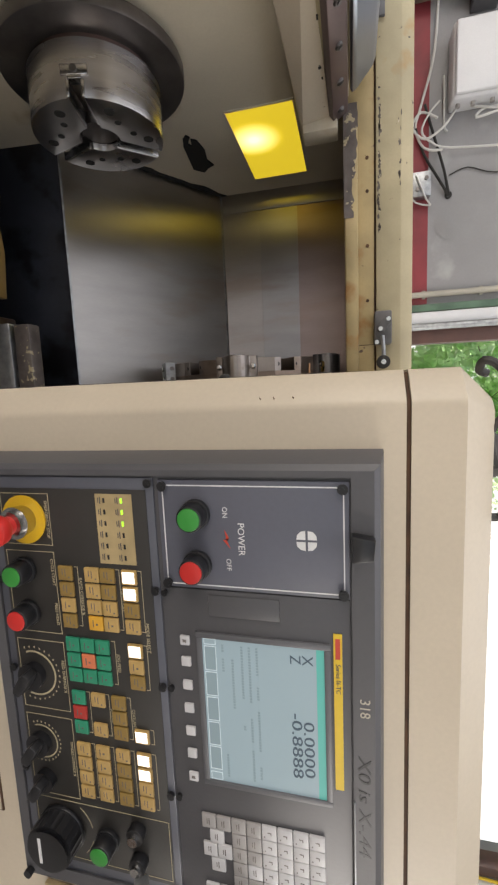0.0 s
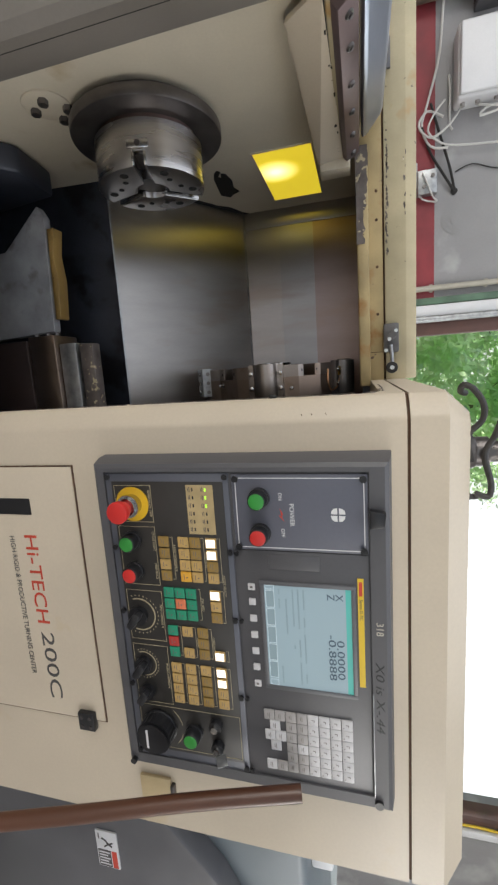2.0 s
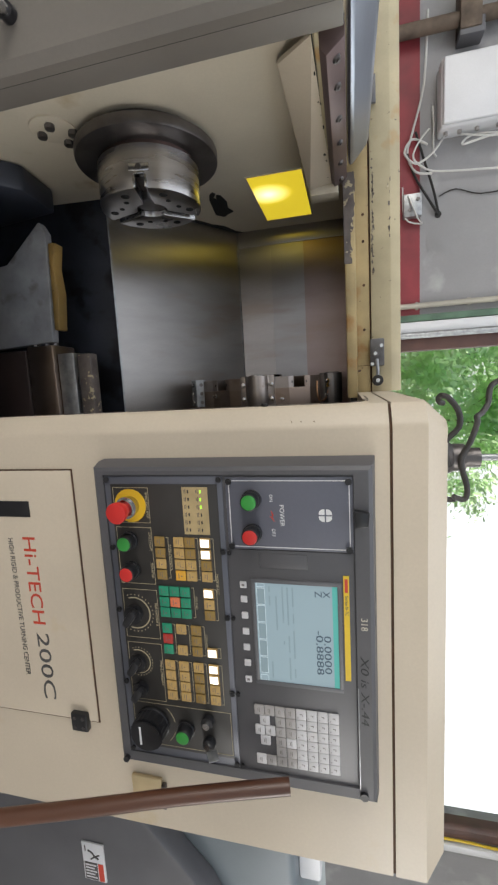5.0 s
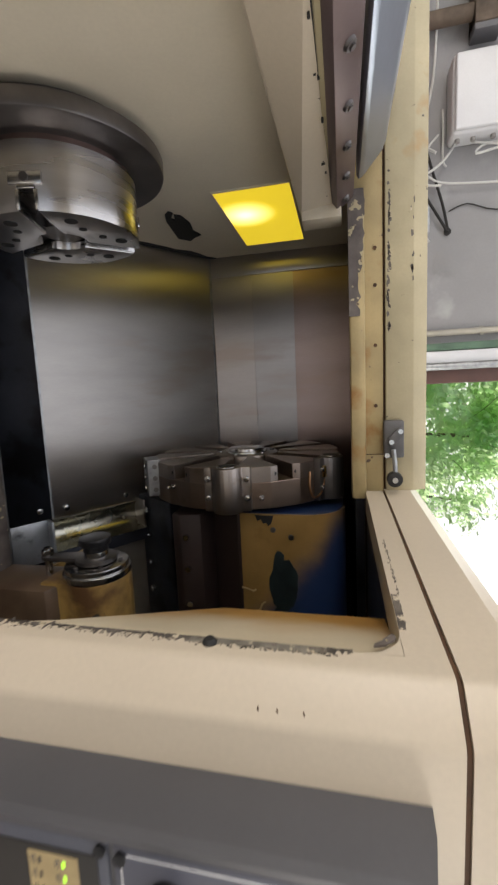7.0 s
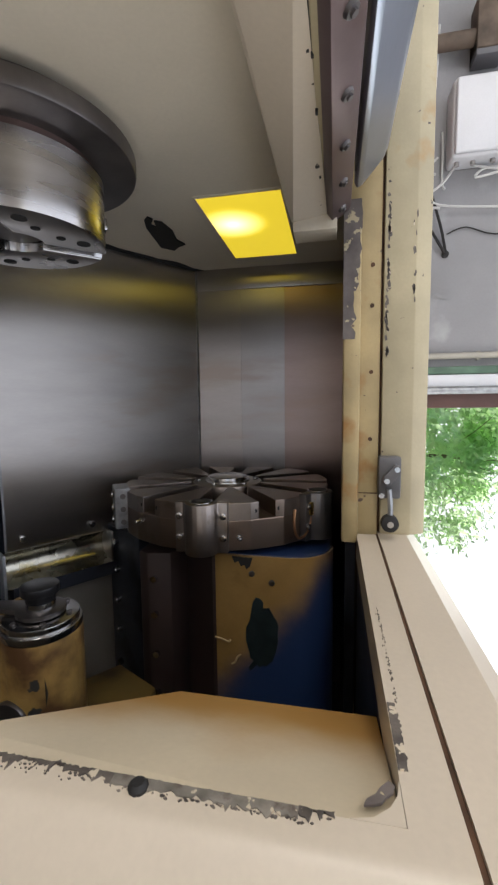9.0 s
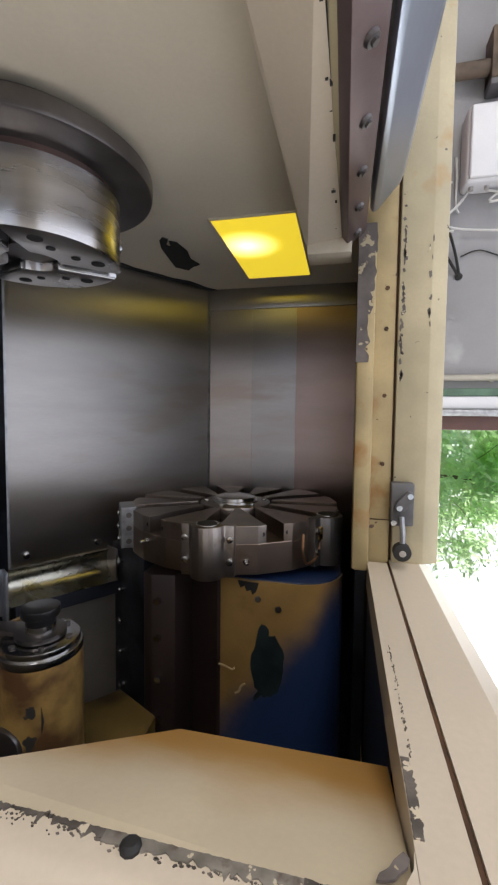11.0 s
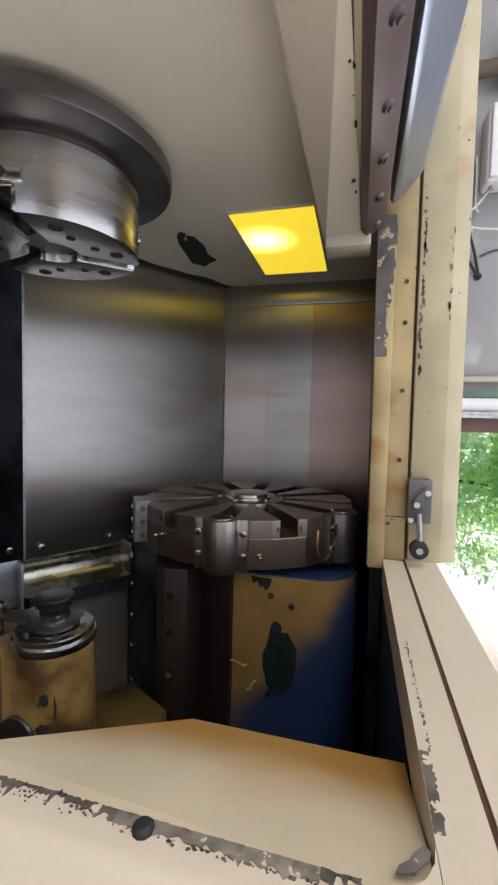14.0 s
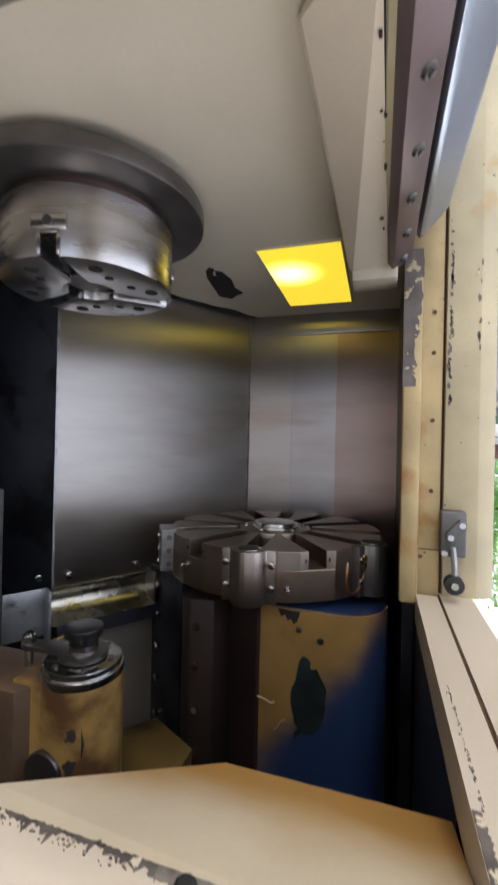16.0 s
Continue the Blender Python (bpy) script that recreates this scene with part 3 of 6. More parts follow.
single("backdrop", bm, glow("backdrop_glow", (1.0, 1.0, 0.98), 1.25), "plain glowing white backdrop standing in for overexposed daylight", "backdrop", kind="structure", smooth=False)

# ---- the lathe's enclosure ----
JX, FY, RX = -0.012, 0.462, 0.873       # side of the control cabinet, its front, its right end
PF = 0.416                              # face of the control panel
AY, AZ, CHX = 0.842, 1.006, -0.517      # spindle axis and chuck face
LX = -0.671                             # headstock wall
enc = thing("lathe_enclosure", (0.2, 1.2, 0), "cream painted sheet metal enclosure of a turning lathe", "lathe")

# control cabinet: side jamb, chamfered corner and front in one bent sheet
bm = bmesh.new()
bend = [(JX + dx, FY + dy) for dx, dy in ((0, 0.0375), (0.0010, 0.0325), (0.0036, 0.0285), (0.0175, 0.0155), (0.0310, 0.0030), (0.0352, 0.0008), (0.0400, 0))]
sheet = [(JX, 0.518), *bend, (RX, FY), (RX, 1.9), (RX - 0.012, 1.9), (RX - 0.012, FY + 0.012), (0.03, FY + 0.012), (JX + 0.014, 0.498), (JX + 0.014, 0.53)]
prism(bm, sheet, "Z", 0.12, 1.5575)
part("front_panel", bm, CREAM, enc, "cream front sheet, slightly soiled")
bm = bmesh.new()
prism(bm, [(0.518, 1.522), (0.518, 1.5575), (1.105, 1.5575), (1.105, 1.521)], "X", JX, JX + 0.05)
part("opening_rim", bm, CREAM, enc, "cream rim with chipped paint along the opening")
bm = bmesh.new()
prism(bm, [(0.5185, 1.5215), (0.5185, 1.487)] + [(0.5185 + 0.034 * (1 - math.cos(radians(a))), 1.487 + 0.0345 * math.sin(radians(a))) for a in (25, 50, 70, 90)][::1], "X", JX, JX + 0.03)
part("rim_corner", bm, CREAM, enc, "rounded cream corner")
bm = bmesh.new()
prism(bm, [(0.5285, 1.4965), (0.533, 1.4985), (0.5375, 1.5045), (0.543, 1.508), (0.5495, 1.5145), (0.546, 1.518), (0.5405, 1.516), (0.5365, 1.5115), (0.5315, 1.5075), (0.5295, 1.502)], "X", JX - 0.0012, JX + 0.001)
part("bare_patch", bm, BARE, enc, "corner worn to bare violet-grey metal", smooth=False)
# nicks along the bend
bm = bmesh.new()
for z in (1.400, 1.416, 1.438):
    prism(bm, [(0.0122, z - 0.0006), (0.0135, z - 0.0009), (0.0160, z + 0.0006), (0.0145, z + 0.0009)], "Y", FY + 0.0062, FY + 0.013)
tagged(part("paint_chip", bm, RUST, enc, "tiny dark nicks in the paint", smooth=False), kind="stuff")
# worn strips where the door closes
rng = random.Random(4)


def worn_strip(along, lo_side, hi_side, a, b, ragged, mat=None):
    """A ragged band of bare metal along an edge of the jamb, with loose flakes beside it."""
    bm = bmesh.new()
    n = max(8, int((b - a) / 0.0022))
    us = [a + (b - a) * i / n for i in range(n + 1)]
    up = [(u, hi_side + rng.gauss(0, ragged * 0.15)) for u in us]
    dn = [(u, lo_side + (abs(rng.gauss(0, ragged)) if rng.random() < 0.8 else -abs(rng.gauss(0, ragged))) * min(1, 8 * min(u - a, b - u) / (b - a) + 0.2)) for u in us]
    for k in range(n):
        q = [dn[k], dn[k + 1], up[k + 1], up[k]]
        if along == "Z":
            q = [(v, u) for u, v in q]
        prism(bm, q, "X", JX - 0.0012, JX + 0.002)
    bmesh.ops.remove_doubles(bm, verts=bm.verts, dist=1e-6)
    if abs(hi_side - lo_side) < 0.002:
        bm.free()
        bm = None
    if bm:
        part("worn_edge", bm, mat or CHIPPED, enc, "ragged worn edge showing bare grey metal", smooth=False)
    bm = bmesh.new()
    for _ in range(int((b - a) * 420)):
        u, v, e = rng.uniform(a, b), lo_side - abs(rng.gauss(0, ragged * 0.9)), rng.uniform(0.0003, 0.0010)
        q = [(u - e * 1.6, v), (u, v - e * 0.7), (u + e * 1.5, v + e * 0.2), (u + e * 0.3, v + e)]
        if along == "Z":
            q = [(y, x) for x, y in q]
        prism(bm, q, "X", JX - 0.0010, JX + 0.001)
    tagged(part("paint_flake", bm, CHIPPED, enc, "small dark flakes in the paint", smooth=False), kind="stuff")


worn_strip("Z", 0.5112, 0.5195, 1.325, 1.455, 0.0014, WORN_METAL)
worn_strip("Z", 0.5135, 0.5195, 1.30, 1.325, 0.0020)
worn_strip("Z", 0.5150, 0.5195, 1.455, 1.478, 0.0030)
worn_strip("Z", 0.5148, 0.5195, 1.215, 1.30, 0.0032)
worn_strip("Z", 0.5155, 0.5195, 0.80, 1.215, 0.0030)
worn_strip("Y", 1.5288, 1.5225, 0.560, 0.628, 0.0012)
worn_strip("Y", 1.5320, 1.5319, 0.63, 0.80, 0.0016)
bm = bmesh.new()
cyl(bm, (JX - 0.005, 0.5125, 1.346), "X", 0.0045, 0.003, 10, 0.007)
cyl(bm, (JX - 0.0022, 0.5125, 1.346), "X", 0.0072, 0.006, 10)
part("bolt", bm, RUBBER, enc, "black bump stop")
# inner return plate of the cabinet, browner towards the back
bm = bmesh.new()
v = [(JX + 0.002, 0.518, 0.75), (JX + 0.002, 0.518, 1.52), (0.06, 0.703, 1.522), (0.06, 0.702, 1.303), (-0.002, 0.545, 1.165), (JX + 0.004, 0.52, 1.10)]
fs = [bm.verts.new(p) for p in v] + [bm.verts.new((p[0] + 0.012, p[1] - 0.004, p[2])) for p in v]
n = len(v)
bm.faces.new(fs[:n]), bm.faces.new(fs[n:][::-1])
for i in range(n):
    bm.faces.new((fs[i], fs[(i + 1) % n], fs[n + (i + 1) % n], fs[n + i]))
part("return_plate", bm, PLATE_BROWNED, enc, "cream return plate, browner towards its back edge", smooth=False)

# cap over the cabinet, bent like the sheet, with chamfered top edges
bm = bmesh.new()
c = 0.034
lo = [*bend, (RX, FY), (RX, 1.9), (JX, 1.9)]
hi = [(JX + dx, FY + dy) for dx, dy in ((0.034, 0.0515), (0.0345, 0.0488), (0.0355, 0.0465), (0.0405, 0.0410), (0.0460, 0.0360), (0.0485, 0.0345), (0.052, 0.034))] + [(RX - c, FY + c), (RX - c, 1.9), (JX + c, 1.9)]
n = len(lo)
ring = [[bm.verts.new((*p, 1.5625)) for p in lo], [bm.verts.new((*p, 1.616)) for p in lo], [bm.verts.new((*p, 1.651)) for p in hi]]
bm.faces.new(ring[0][::-1]), bm.faces.new(ring[2])
for a, b in zip(ring, ring[1:]):
    for k in range(n):
        bm.faces.new((a[k], a[(k + 1) % n], b[(k + 1) % n], b[k]))
part("cap", bm, CREAM, enc, "cream cap with chamfered edges")
bm = bmesh.new()
prism(bm, [(x + 0.003 * (x < 0.03), y + 0.003) for x, y in bend] + [(RX - 0.003, FY + 0.003), (RX - 0.003, 1.85), (JX + 0.003, 1.85)], "Z", 1.5565, 1.5635)
part("joint", bm, RUST, enc, "brown rusty joint line")

# lintel above the opening
bm = bmesh.new()
prism(bm, [(1.112, 1.5655), (1.112, 1.622), (1.124, 1.650), (1.16, 1.650), (1.16, 1.5655)], "X", -2.3, JX, 0.002)
part("lintel_top", bm, CREAM_WORN, enc, "cream upper lintel with small chips")
bm = bmesh.new()
box(bm, (-2.3, 1.118, 1.5), (0.0, 1.15, 1.561), 0.002)
part("lintel", bm, LIP, enc, "cream lintel, rust stained along its edge")
bm = bmesh.new()
box(bm, (-0.64, 1.092, 1.491), (0.004, 1.118, 1.523), 0.006)
part("lintel_lip", bm, LIP, enc, "worn lip with yellowed, rust-stained paint")
bm = bmesh.new()
us = [-0.64 + 0.0125 * k for k in range(21)]
edge = [1.5255 - 0.0006 * k + rng.gauss(0, 0.0025) for k in range(21)]
for k in range(20):
    prism(bm, [(us[k], 1.4905), (us[k + 1], 1.4905), (us[k + 1], edge[k + 1] - 0.004 * (k > 12)), (us[k], edge[k] - 0.004 * (k > 12))], "Y", 1.0905, 1.094)
bmesh.ops.remove_doubles(bm, verts=bm.verts, dist=1e-6)
part("bare_patch", bm, BARE, enc, "patch worn to violet-grey bare metal", smooth=False)
bm = bmesh.new()
box(bm, (-2.3, 1.125, 1.560), (JX, 1.15, 1.567))
part("joint", bm, RUST, enc, "brown rusty joint line")
bm = bmesh.new()
box(bm, (-0.093, 1.1165, 1.524), (-0.0915, 1.1185, 1.5605))
part("seam", bm, RUST, enc)
for x in (-0.53, -0.455, -0.33, -0.20):
    bm = bmesh.new()
    cyl(bm, (x, 1.1185, 1.545), "Y", 0.004, -0.003, 10)
    part("screw", bm, RUST, enc)
part("roof", box(bmesh.new(), (-2.3, 1.16, 1.60), (JX, 2.1, 1.645), 0.004), CREAM, enc)
part("bracket", box(bmesh.new(), (-0.888, 1.1035, 1.562), (-0.816, 1.1115, 1.585), 0.001), SLATE_DARK, enc, "small dark grey bracket")
# flakes on the upper lintel
bm = bmesh.new()
for _ in range(70):
    x, row = rng.uniform(-0.68, -0.35), rng.choice((1.573, 1.573, 1.6195))
    z, a, b = row + rng.gauss(0, 0.002), rng.uniform(0.002, 0.009), rng.uniform(0.001, 0.0035)
    if row > 1.6 and not (-0.62 < x < -0.45):
        continue
    prism(bm, [(x - a, z), (x - a * 0.3, z - b), (x + a, z - b * 0.4), (x + a * 0.6, z + b), (x - a * 0.4, z + b * 0.7)], "Y", 1.1112, 1.113)
tagged(part("paint_chip", bm, CHIPPED, enc, "dark chips in the paint", smooth=False), kind="stuff")

# working space: headstock wall, back panels, roof, dark end
bm = bmesh.new()
prism(bm, [(0.50, 0.3), (0.50, 1.505), (1.56, 1.505), (1.56, 1.08), (1.09, 0.755), (1.09, 0.3)], "X", LX - 0.02, LX)
part("headstock_wall", bm, CREAM_IN, enc, "cream headstock wall")
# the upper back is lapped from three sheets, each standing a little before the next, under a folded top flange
# the top sheet carries a painted red reflection
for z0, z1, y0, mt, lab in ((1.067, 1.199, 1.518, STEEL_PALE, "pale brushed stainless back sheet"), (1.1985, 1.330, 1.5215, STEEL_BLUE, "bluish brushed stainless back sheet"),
                            (1.3295, 1.50, 1.525, STEEL_RED_REFLECTION, "stainless back sheet, a red-brown reflection put into its colour")):
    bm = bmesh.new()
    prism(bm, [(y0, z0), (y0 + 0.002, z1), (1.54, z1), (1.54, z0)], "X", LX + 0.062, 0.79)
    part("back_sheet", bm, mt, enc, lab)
bm = bmesh.new()
prism(bm, [(1.516, 1.067), (1.522, 1.50), (1.54, 1.50), (1.54, 1.067)], "X", LX, LX + 0.0615, 0.001)
part("back_flange", bm, STEEL, enc, "folded stainless flange beside the headstock wall")
bm = bmesh.new()
prism(bm, [(1.061, 0.747), (1.518, 1.065), (1.53, 1.058), (1.068, 0.735)], "X", LX, 0.058)
part("way_cover", bm, STEEL, enc, "brushed stainless slanted way cover")
# thin bars added to draw the bright highlights along two edges
for pts, lab in (([(1.0595, 0.7455), (1.0632, 0.7482), (1.0620, 0.7502), (1.0582, 0.7476)], "thin bar added as the way cover's edge highlight"),
                 ([(1.5120, 1.0615), (1.5165, 1.0640), (1.5158, 1.0675), (1.5108, 1.0640)], "thin bar added as the highlight along the back seam")):
    part("sheet_edge", prism(bmesh.new(), pts, "X", LX + 0.001, 0.057), GALV, enc, lab)
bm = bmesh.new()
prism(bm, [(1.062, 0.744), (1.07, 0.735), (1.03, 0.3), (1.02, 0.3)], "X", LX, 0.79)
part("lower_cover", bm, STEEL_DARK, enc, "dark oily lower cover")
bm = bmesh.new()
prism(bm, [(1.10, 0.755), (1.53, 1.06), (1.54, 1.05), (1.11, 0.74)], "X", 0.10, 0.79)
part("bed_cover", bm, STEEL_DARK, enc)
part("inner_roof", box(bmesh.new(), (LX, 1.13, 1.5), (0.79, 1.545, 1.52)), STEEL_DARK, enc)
part("end_wall", box(bmesh.new(), (0.60, 0.49, 0.2), (0.62, 1.55, 1.53)), PIT, enc, "blue-black end wall")
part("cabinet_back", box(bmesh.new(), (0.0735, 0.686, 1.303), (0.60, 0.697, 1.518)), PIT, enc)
part("slideway_cover", prism(bmesh.new(), [(0.70, 0.80), (1.03, 0.86), (1.03, 0.85), (0.70, 0.79)], "X", 0.12, 0.595), TAN, enc, "tan oily slideway cover")
part("slideway_guard", prism(bmesh.new(), [(1.01, 0.968), (1.07, 1.015), (1.012, 1.125), (0.93, 1.13), (0.85, 1.03), (0.88, 0.93), (0.95, 0.93)], "X", 0.30, 0.599, 0.003), TAN_DARK, enc, "dark tan guard low beside the slide")
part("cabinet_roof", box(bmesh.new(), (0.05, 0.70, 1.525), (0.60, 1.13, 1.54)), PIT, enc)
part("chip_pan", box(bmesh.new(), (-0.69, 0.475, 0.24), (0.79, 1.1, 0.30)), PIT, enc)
part("machine_back", box(bmesh.new(), (-2.3, 1.9, 0.1), (RX, 1.92, 1.6)), CREAM, enc)
bm = bmesh.new()
box(bm, (-0.69, 0.475, 0.12), (JX, 0.515, 0.62), 0.004)
part("apron", bm, CREAM, enc, "cream lower front below the door opening")
part("base", box(bmesh.new(), (-2.3, 0.5, 0.0), (RX, 1.95, 0.235), 0.01), SLATE_DARK, enc)
# lamp in the headstock wall
wl = thing("work_lamp", (LX, 1.25, 1.2), "glowing yellow work lamp behind square glass in headstock wall", "lamp")
part("glass", box(bmesh.new(), (LX - 0.004, 1.085, 1.208), (LX + 0.003, 1.428, 1.374)), LAMP, wl, "yellow glowing glass", smooth=False)
bm = bmesh.new()
for lo, hi in (((1.081, 1.204), (1.085, 1.378)), ((1.428, 1.204), (1.432, 1.378)), ((1.085, 1.204), (1.428, 1.208)), ((1.085, 1.374), (1.428, 1.378))):
    box(bm, (LX - 0.003, lo[0], lo[1]), (LX + 0.004, hi[0], hi[1]), 0.001)
part("frame", bm, CREAM_IN, wl)

# slot with oily rim and bolts in the headstock wall
bm = bmesh.new()
pts = [(1.14, 1.082), (1.155, 1.068), (1.19, 1.056), (1.25, 1.048), (1.31, 1.040), (1.338, 1.066), (1.318, 1.085), (1.305, 1.108), (1.27, 1.098), (1.22, 1.108), (1.17, 1.102), (1.16, 1.088), (1.19, 1.080), (1.178, 1.074), (1.152, 1.090)]
prism(bm, pts, "X", LX - 0.001, LX + 0.003, 0.001)
part("paint_chip", bm, RUBBER, enc, "black sooty hole in the paint", smooth=False)
bm = bmesh.new()
ragged = [(1.18, 0.85)] + [(1.20 + 0.032 * i, 0.858 + 0.0222 * i + (0.018 if i % 3 else 0.008) * rng.uniform(0.5, 1.3)) for i in range(11)] + [(1.545, 1.08), (1.08, 0.755)]
prism(bm, ragged, "X", LX - 0.001, LX + 0.002)
part("oil_stain", bm, RUBBER, enc, "black oily grime along the bottom edge", smooth=False)
bm = bmesh.new()
cyl(bm, (LX, 0.705, 0.835), "X", 0.052, 0.004, 36, bev=0.001)
cv = part("round_cover", bm, CREAM_IN, enc, "round bolted cover")
for y, z in ((0.683, 0.842), (0.706, 0.804), (0.721, 0.876), (0.752, 0.842)):
    bm = bmesh.new()
    cyl(bm, (LX + 0.003, y, z), "X", 0.011, 0.012, 6)
    part("bolt", bm, BLACKED, cv)

# gutter, rail and post round the door side of the opening
bm = bmesh.new()
prof0 = [(-0.6475, 1.3795), (-0.6515, 1.3755), (-0.6555, 1.3825), (-0.630, 1.450), (-0.624, 1.448)]
prof1 = [(-0.603, 1.399), (-0.607, 1.395), (-0.611, 1.402), (-0.618, 1.462), (-0.612, 1.460)]
ga = [bm.verts.new((x, 0.626 - 1.18 * (z - 1.388), z)) for x, z in prof0]
gb = [bm.verts.new((x, 1.075, z)) for x, z in prof1]
bm.faces.new(ga), bm.faces.new(gb[::-1])
for k in range(5):
    bm.faces.new((ga[k], gb[k], gb[(k + 1) % 5], ga[(k + 1) % 5]))
part("gutter", bm, CREAM, enc, "folded cream drip gutter with grime at the seam")
bm = bmesh.new()
tube(bm, [(-0.6535, 0.645, 1.3815), (-0.6320, 0.85, 1.390), (-0.6100, 1.074, 1.399)], 0.0062, 10, 1)
part("gutter_fold", bm, CREAM, enc, "rounded folded edge of the gutter")
bm = bmesh.new()
prism(bm, [(-0.628, 1.446), (-0.618, 1.452), (-0.616, 1.4585), (-0.628, 1.4585)], "Y", 0.545, 1.075)
part("seam_strip", bm, CREAM_WORN, enc, "yellowed grimy strip behind the gutter")
bm = bmesh.new()
tube(bm, [(-0.6235, 0.55, 1.4475), (-0.6190, 0.80, 1.4535), (-0.6145, 1.074, 1.4595)], 0.0012, 6, 1)
part("seam", bm, RUBBER, enc, "dark oily seam")
bm = bmesh.new()
for _ in range(26):
    y = rng.uniform(0.64, 1.07) if rng.random() < 0.5 else rng.uniform(0.9, 1.07)
    cyl(bm, (-0.618 + rng.uniform(-0.003, 0.003), y, 1.449 + rng.uniform(-0.002, 0.006)), "Z", rng.uniform(0.002, 0.005), -0.003, 7)
tagged(part("grime", bm, RUBBER, enc, "black grime lumps along the seam"), kind="stuff")
bm = bmesh.new()
box(bm, (-0.655, 1.076, 1.398), (-0.586, 1.135, 1.478), 0.003)
part("gutter_end", bm, CREAM_IN, enc, "cream end bracket")
bm = bmesh.new()
prism(bm, [(-0.615, 1.458), (-0.600, 1.470), (-0.625, 1.502), (-0.66, 1.502), (-0.66, 1.458)], "Y", 0.575, 1.092, 0.002)
rail = part("rail", bm, RAIL, enc, "violet-brown bolted guide rail")
for y in (0.605, 0.677, 0.78, 0.875, 0.97, 1.06):
    bm = bmesh.new()
    cyl(bm, (0, 0, 0), "X", 0.0085, 0.005, 14, 0.007)
    cyl(bm, (0.005, 0, 0), "X", 0.004, 0.003, 6)
    bm.transform(Matrix.Translation((-0.6135, y, 1.486)) @ Matrix.Rotation(radians(-38), 4, "Y"))
    part("bolt", bm, BLACKED, rail)
# the shadow on this post is put into its grey-brown colour
bm = bmesh.new()
box(bm, (-0.69, 0.47, 0.3), (-0.60, 0.5225, 1.50), 0.003)
part("front_post", bm, DOORPAINT, enc, "post beside the door, its shade put into a grey-brown colour")

# ---- sliding door, pushed open ----
door = thing("sliding_door", (-1.2, 0.42, 0.2), "grey-brown sliding door of the lathe, pushed fully open", "door")
bm = bmesh.new()
prism(bm, [(-2.0, 0.42), (-0.60, 0.42), (-0.585, 0.432), (-0.585, 0.452), (-2.0, 0.452)], "Z", 0.22, 1.50)
part("front_leaf", bm, DOORPAINT, door, "grey-brown front leaf")
bm = bmesh.new()
box(bm, (-0.66, 0.4525, 0.24), (-0.595, 0.468, 1.49), 0.003)
part("gasket", bm, RUBBER, door, "dark worn rubber seal")
bm = bmesh.new()
prism(bm, [(-2.0, 1.507), (-0.652, 1.507), (-0.644, 1.512), (-0.648, 1.520), (-0.690, 1.556), (-0.705, 1.562), (-2.0, 1.562)], "Y", 0.42, 1.062, 0.0015)
part("top_leaf", bm, DOOR_STEEL, door, "bare steel edge of the top leaf")
bm = bmesh.new()
tube(bm, [(-0.66, 0.42, 0.80), (-0.66, 0.375, 0.805), (-0.66, 0.37, 0.83), (-0.66, 0.37, 0.955), (-0.66, 0.375, 0.975), (-0.66, 0.42, 0.98)], 0.009, 10)
hd = part("handle", bm, CHROME, door, "chrome pull handle")
for z in (0.80, 0.98):
    bm = bmesh.new()
    cyl(bm, (-0.66, 0.42, z), "Y", 0.014, -0.012, 14)
    part("foot", bm, BLACK, hd)

# ---- limit switch on the lintel ----
sw = thing("limit_switch", (-0.09, 1.112, 1.56), "small grey limit switch with roller lever on lintel", "limit switch")
part("body", box(bmesh.new(), (-0.169, 1.085, 1.577), (-0.089, 1.112, 1.618), 0.004), KEY_DULL, sw, "dull grey cast body")
bm = bmesh.new()
prism(bm, [(-0.156, 1.606), (-0.152, 1.616), (-0.140, 1.616), (-0.118, 1.598), (-0.116, 1.589), (-0.124, 1.583), (-0.134, 1.586)], "Y", 1.074, 1.0855, 0.0012)
part("cover", bm, KEY_DULL, sw, "diagonal grey arm plate")
bm = bmesh.new()
tube(bm, [(-0.109, 1.075, 1.595), (-0.074, 1.072, 1.598), (-0.052, 1.072, 1.597)], 0.005, 8)
part("lever", bm, GALV, sw)
bm = bmesh.new()
cyl(bm, (-0.046, 1.062, 1.597), "Y", 0.016, 0.02, 20, bev=0.002)
rl = part("roller", bm, RUBBER, sw)
bm = bmesh.new()
cyl(bm, (-0.046, 1.058, 1.597), "Y", 0.006, 0.006, 12)
part("pin", bm, CHROME, rl)
for x, z in ((-0.147, 1.609), (-0.125, 1.591), (-0.095, 1.583)):
    bm = bmesh.new()
    cyl(bm, (x, 1.0745 if x < -0.11 else 1.0855, z), "Y", 0.0052, -0.004, 14, 0.0045)
    part("screw", bm, CHROME, sw)
for ob in sw.children_recursive:
    ob.data.transform(Matrix.Translation((0, 0, -0.018)))


# ---- chuck ----
ck = thing("spindle_chuck", (LX, AY, AZ), "three-jaw steel lathe chuck on dark spindle flange", "chuck")
bm = bmesh.new()
cyl(bm, (LX + 0.001, AY, AZ), "X", 0.150, 0.02, 56)
cyl(bm, (LX + 0.019, AY, AZ), "X", 0.178, 0.026, 72, bev=0.004)
part("flange", bm, BLACKED, ck, "dark oily flange disc")
bm = bmesh.new()
cyl(bm, (LX + 0.044, AY, AZ), "X", 0.119, 0.014, 56)
part("collar", bm, BROWN_STEEL, ck, "rust-tinted collar")
R, RB, HW, FD = 0.127, 0.040, 0.014, 0.034
bm = bmesh.new()
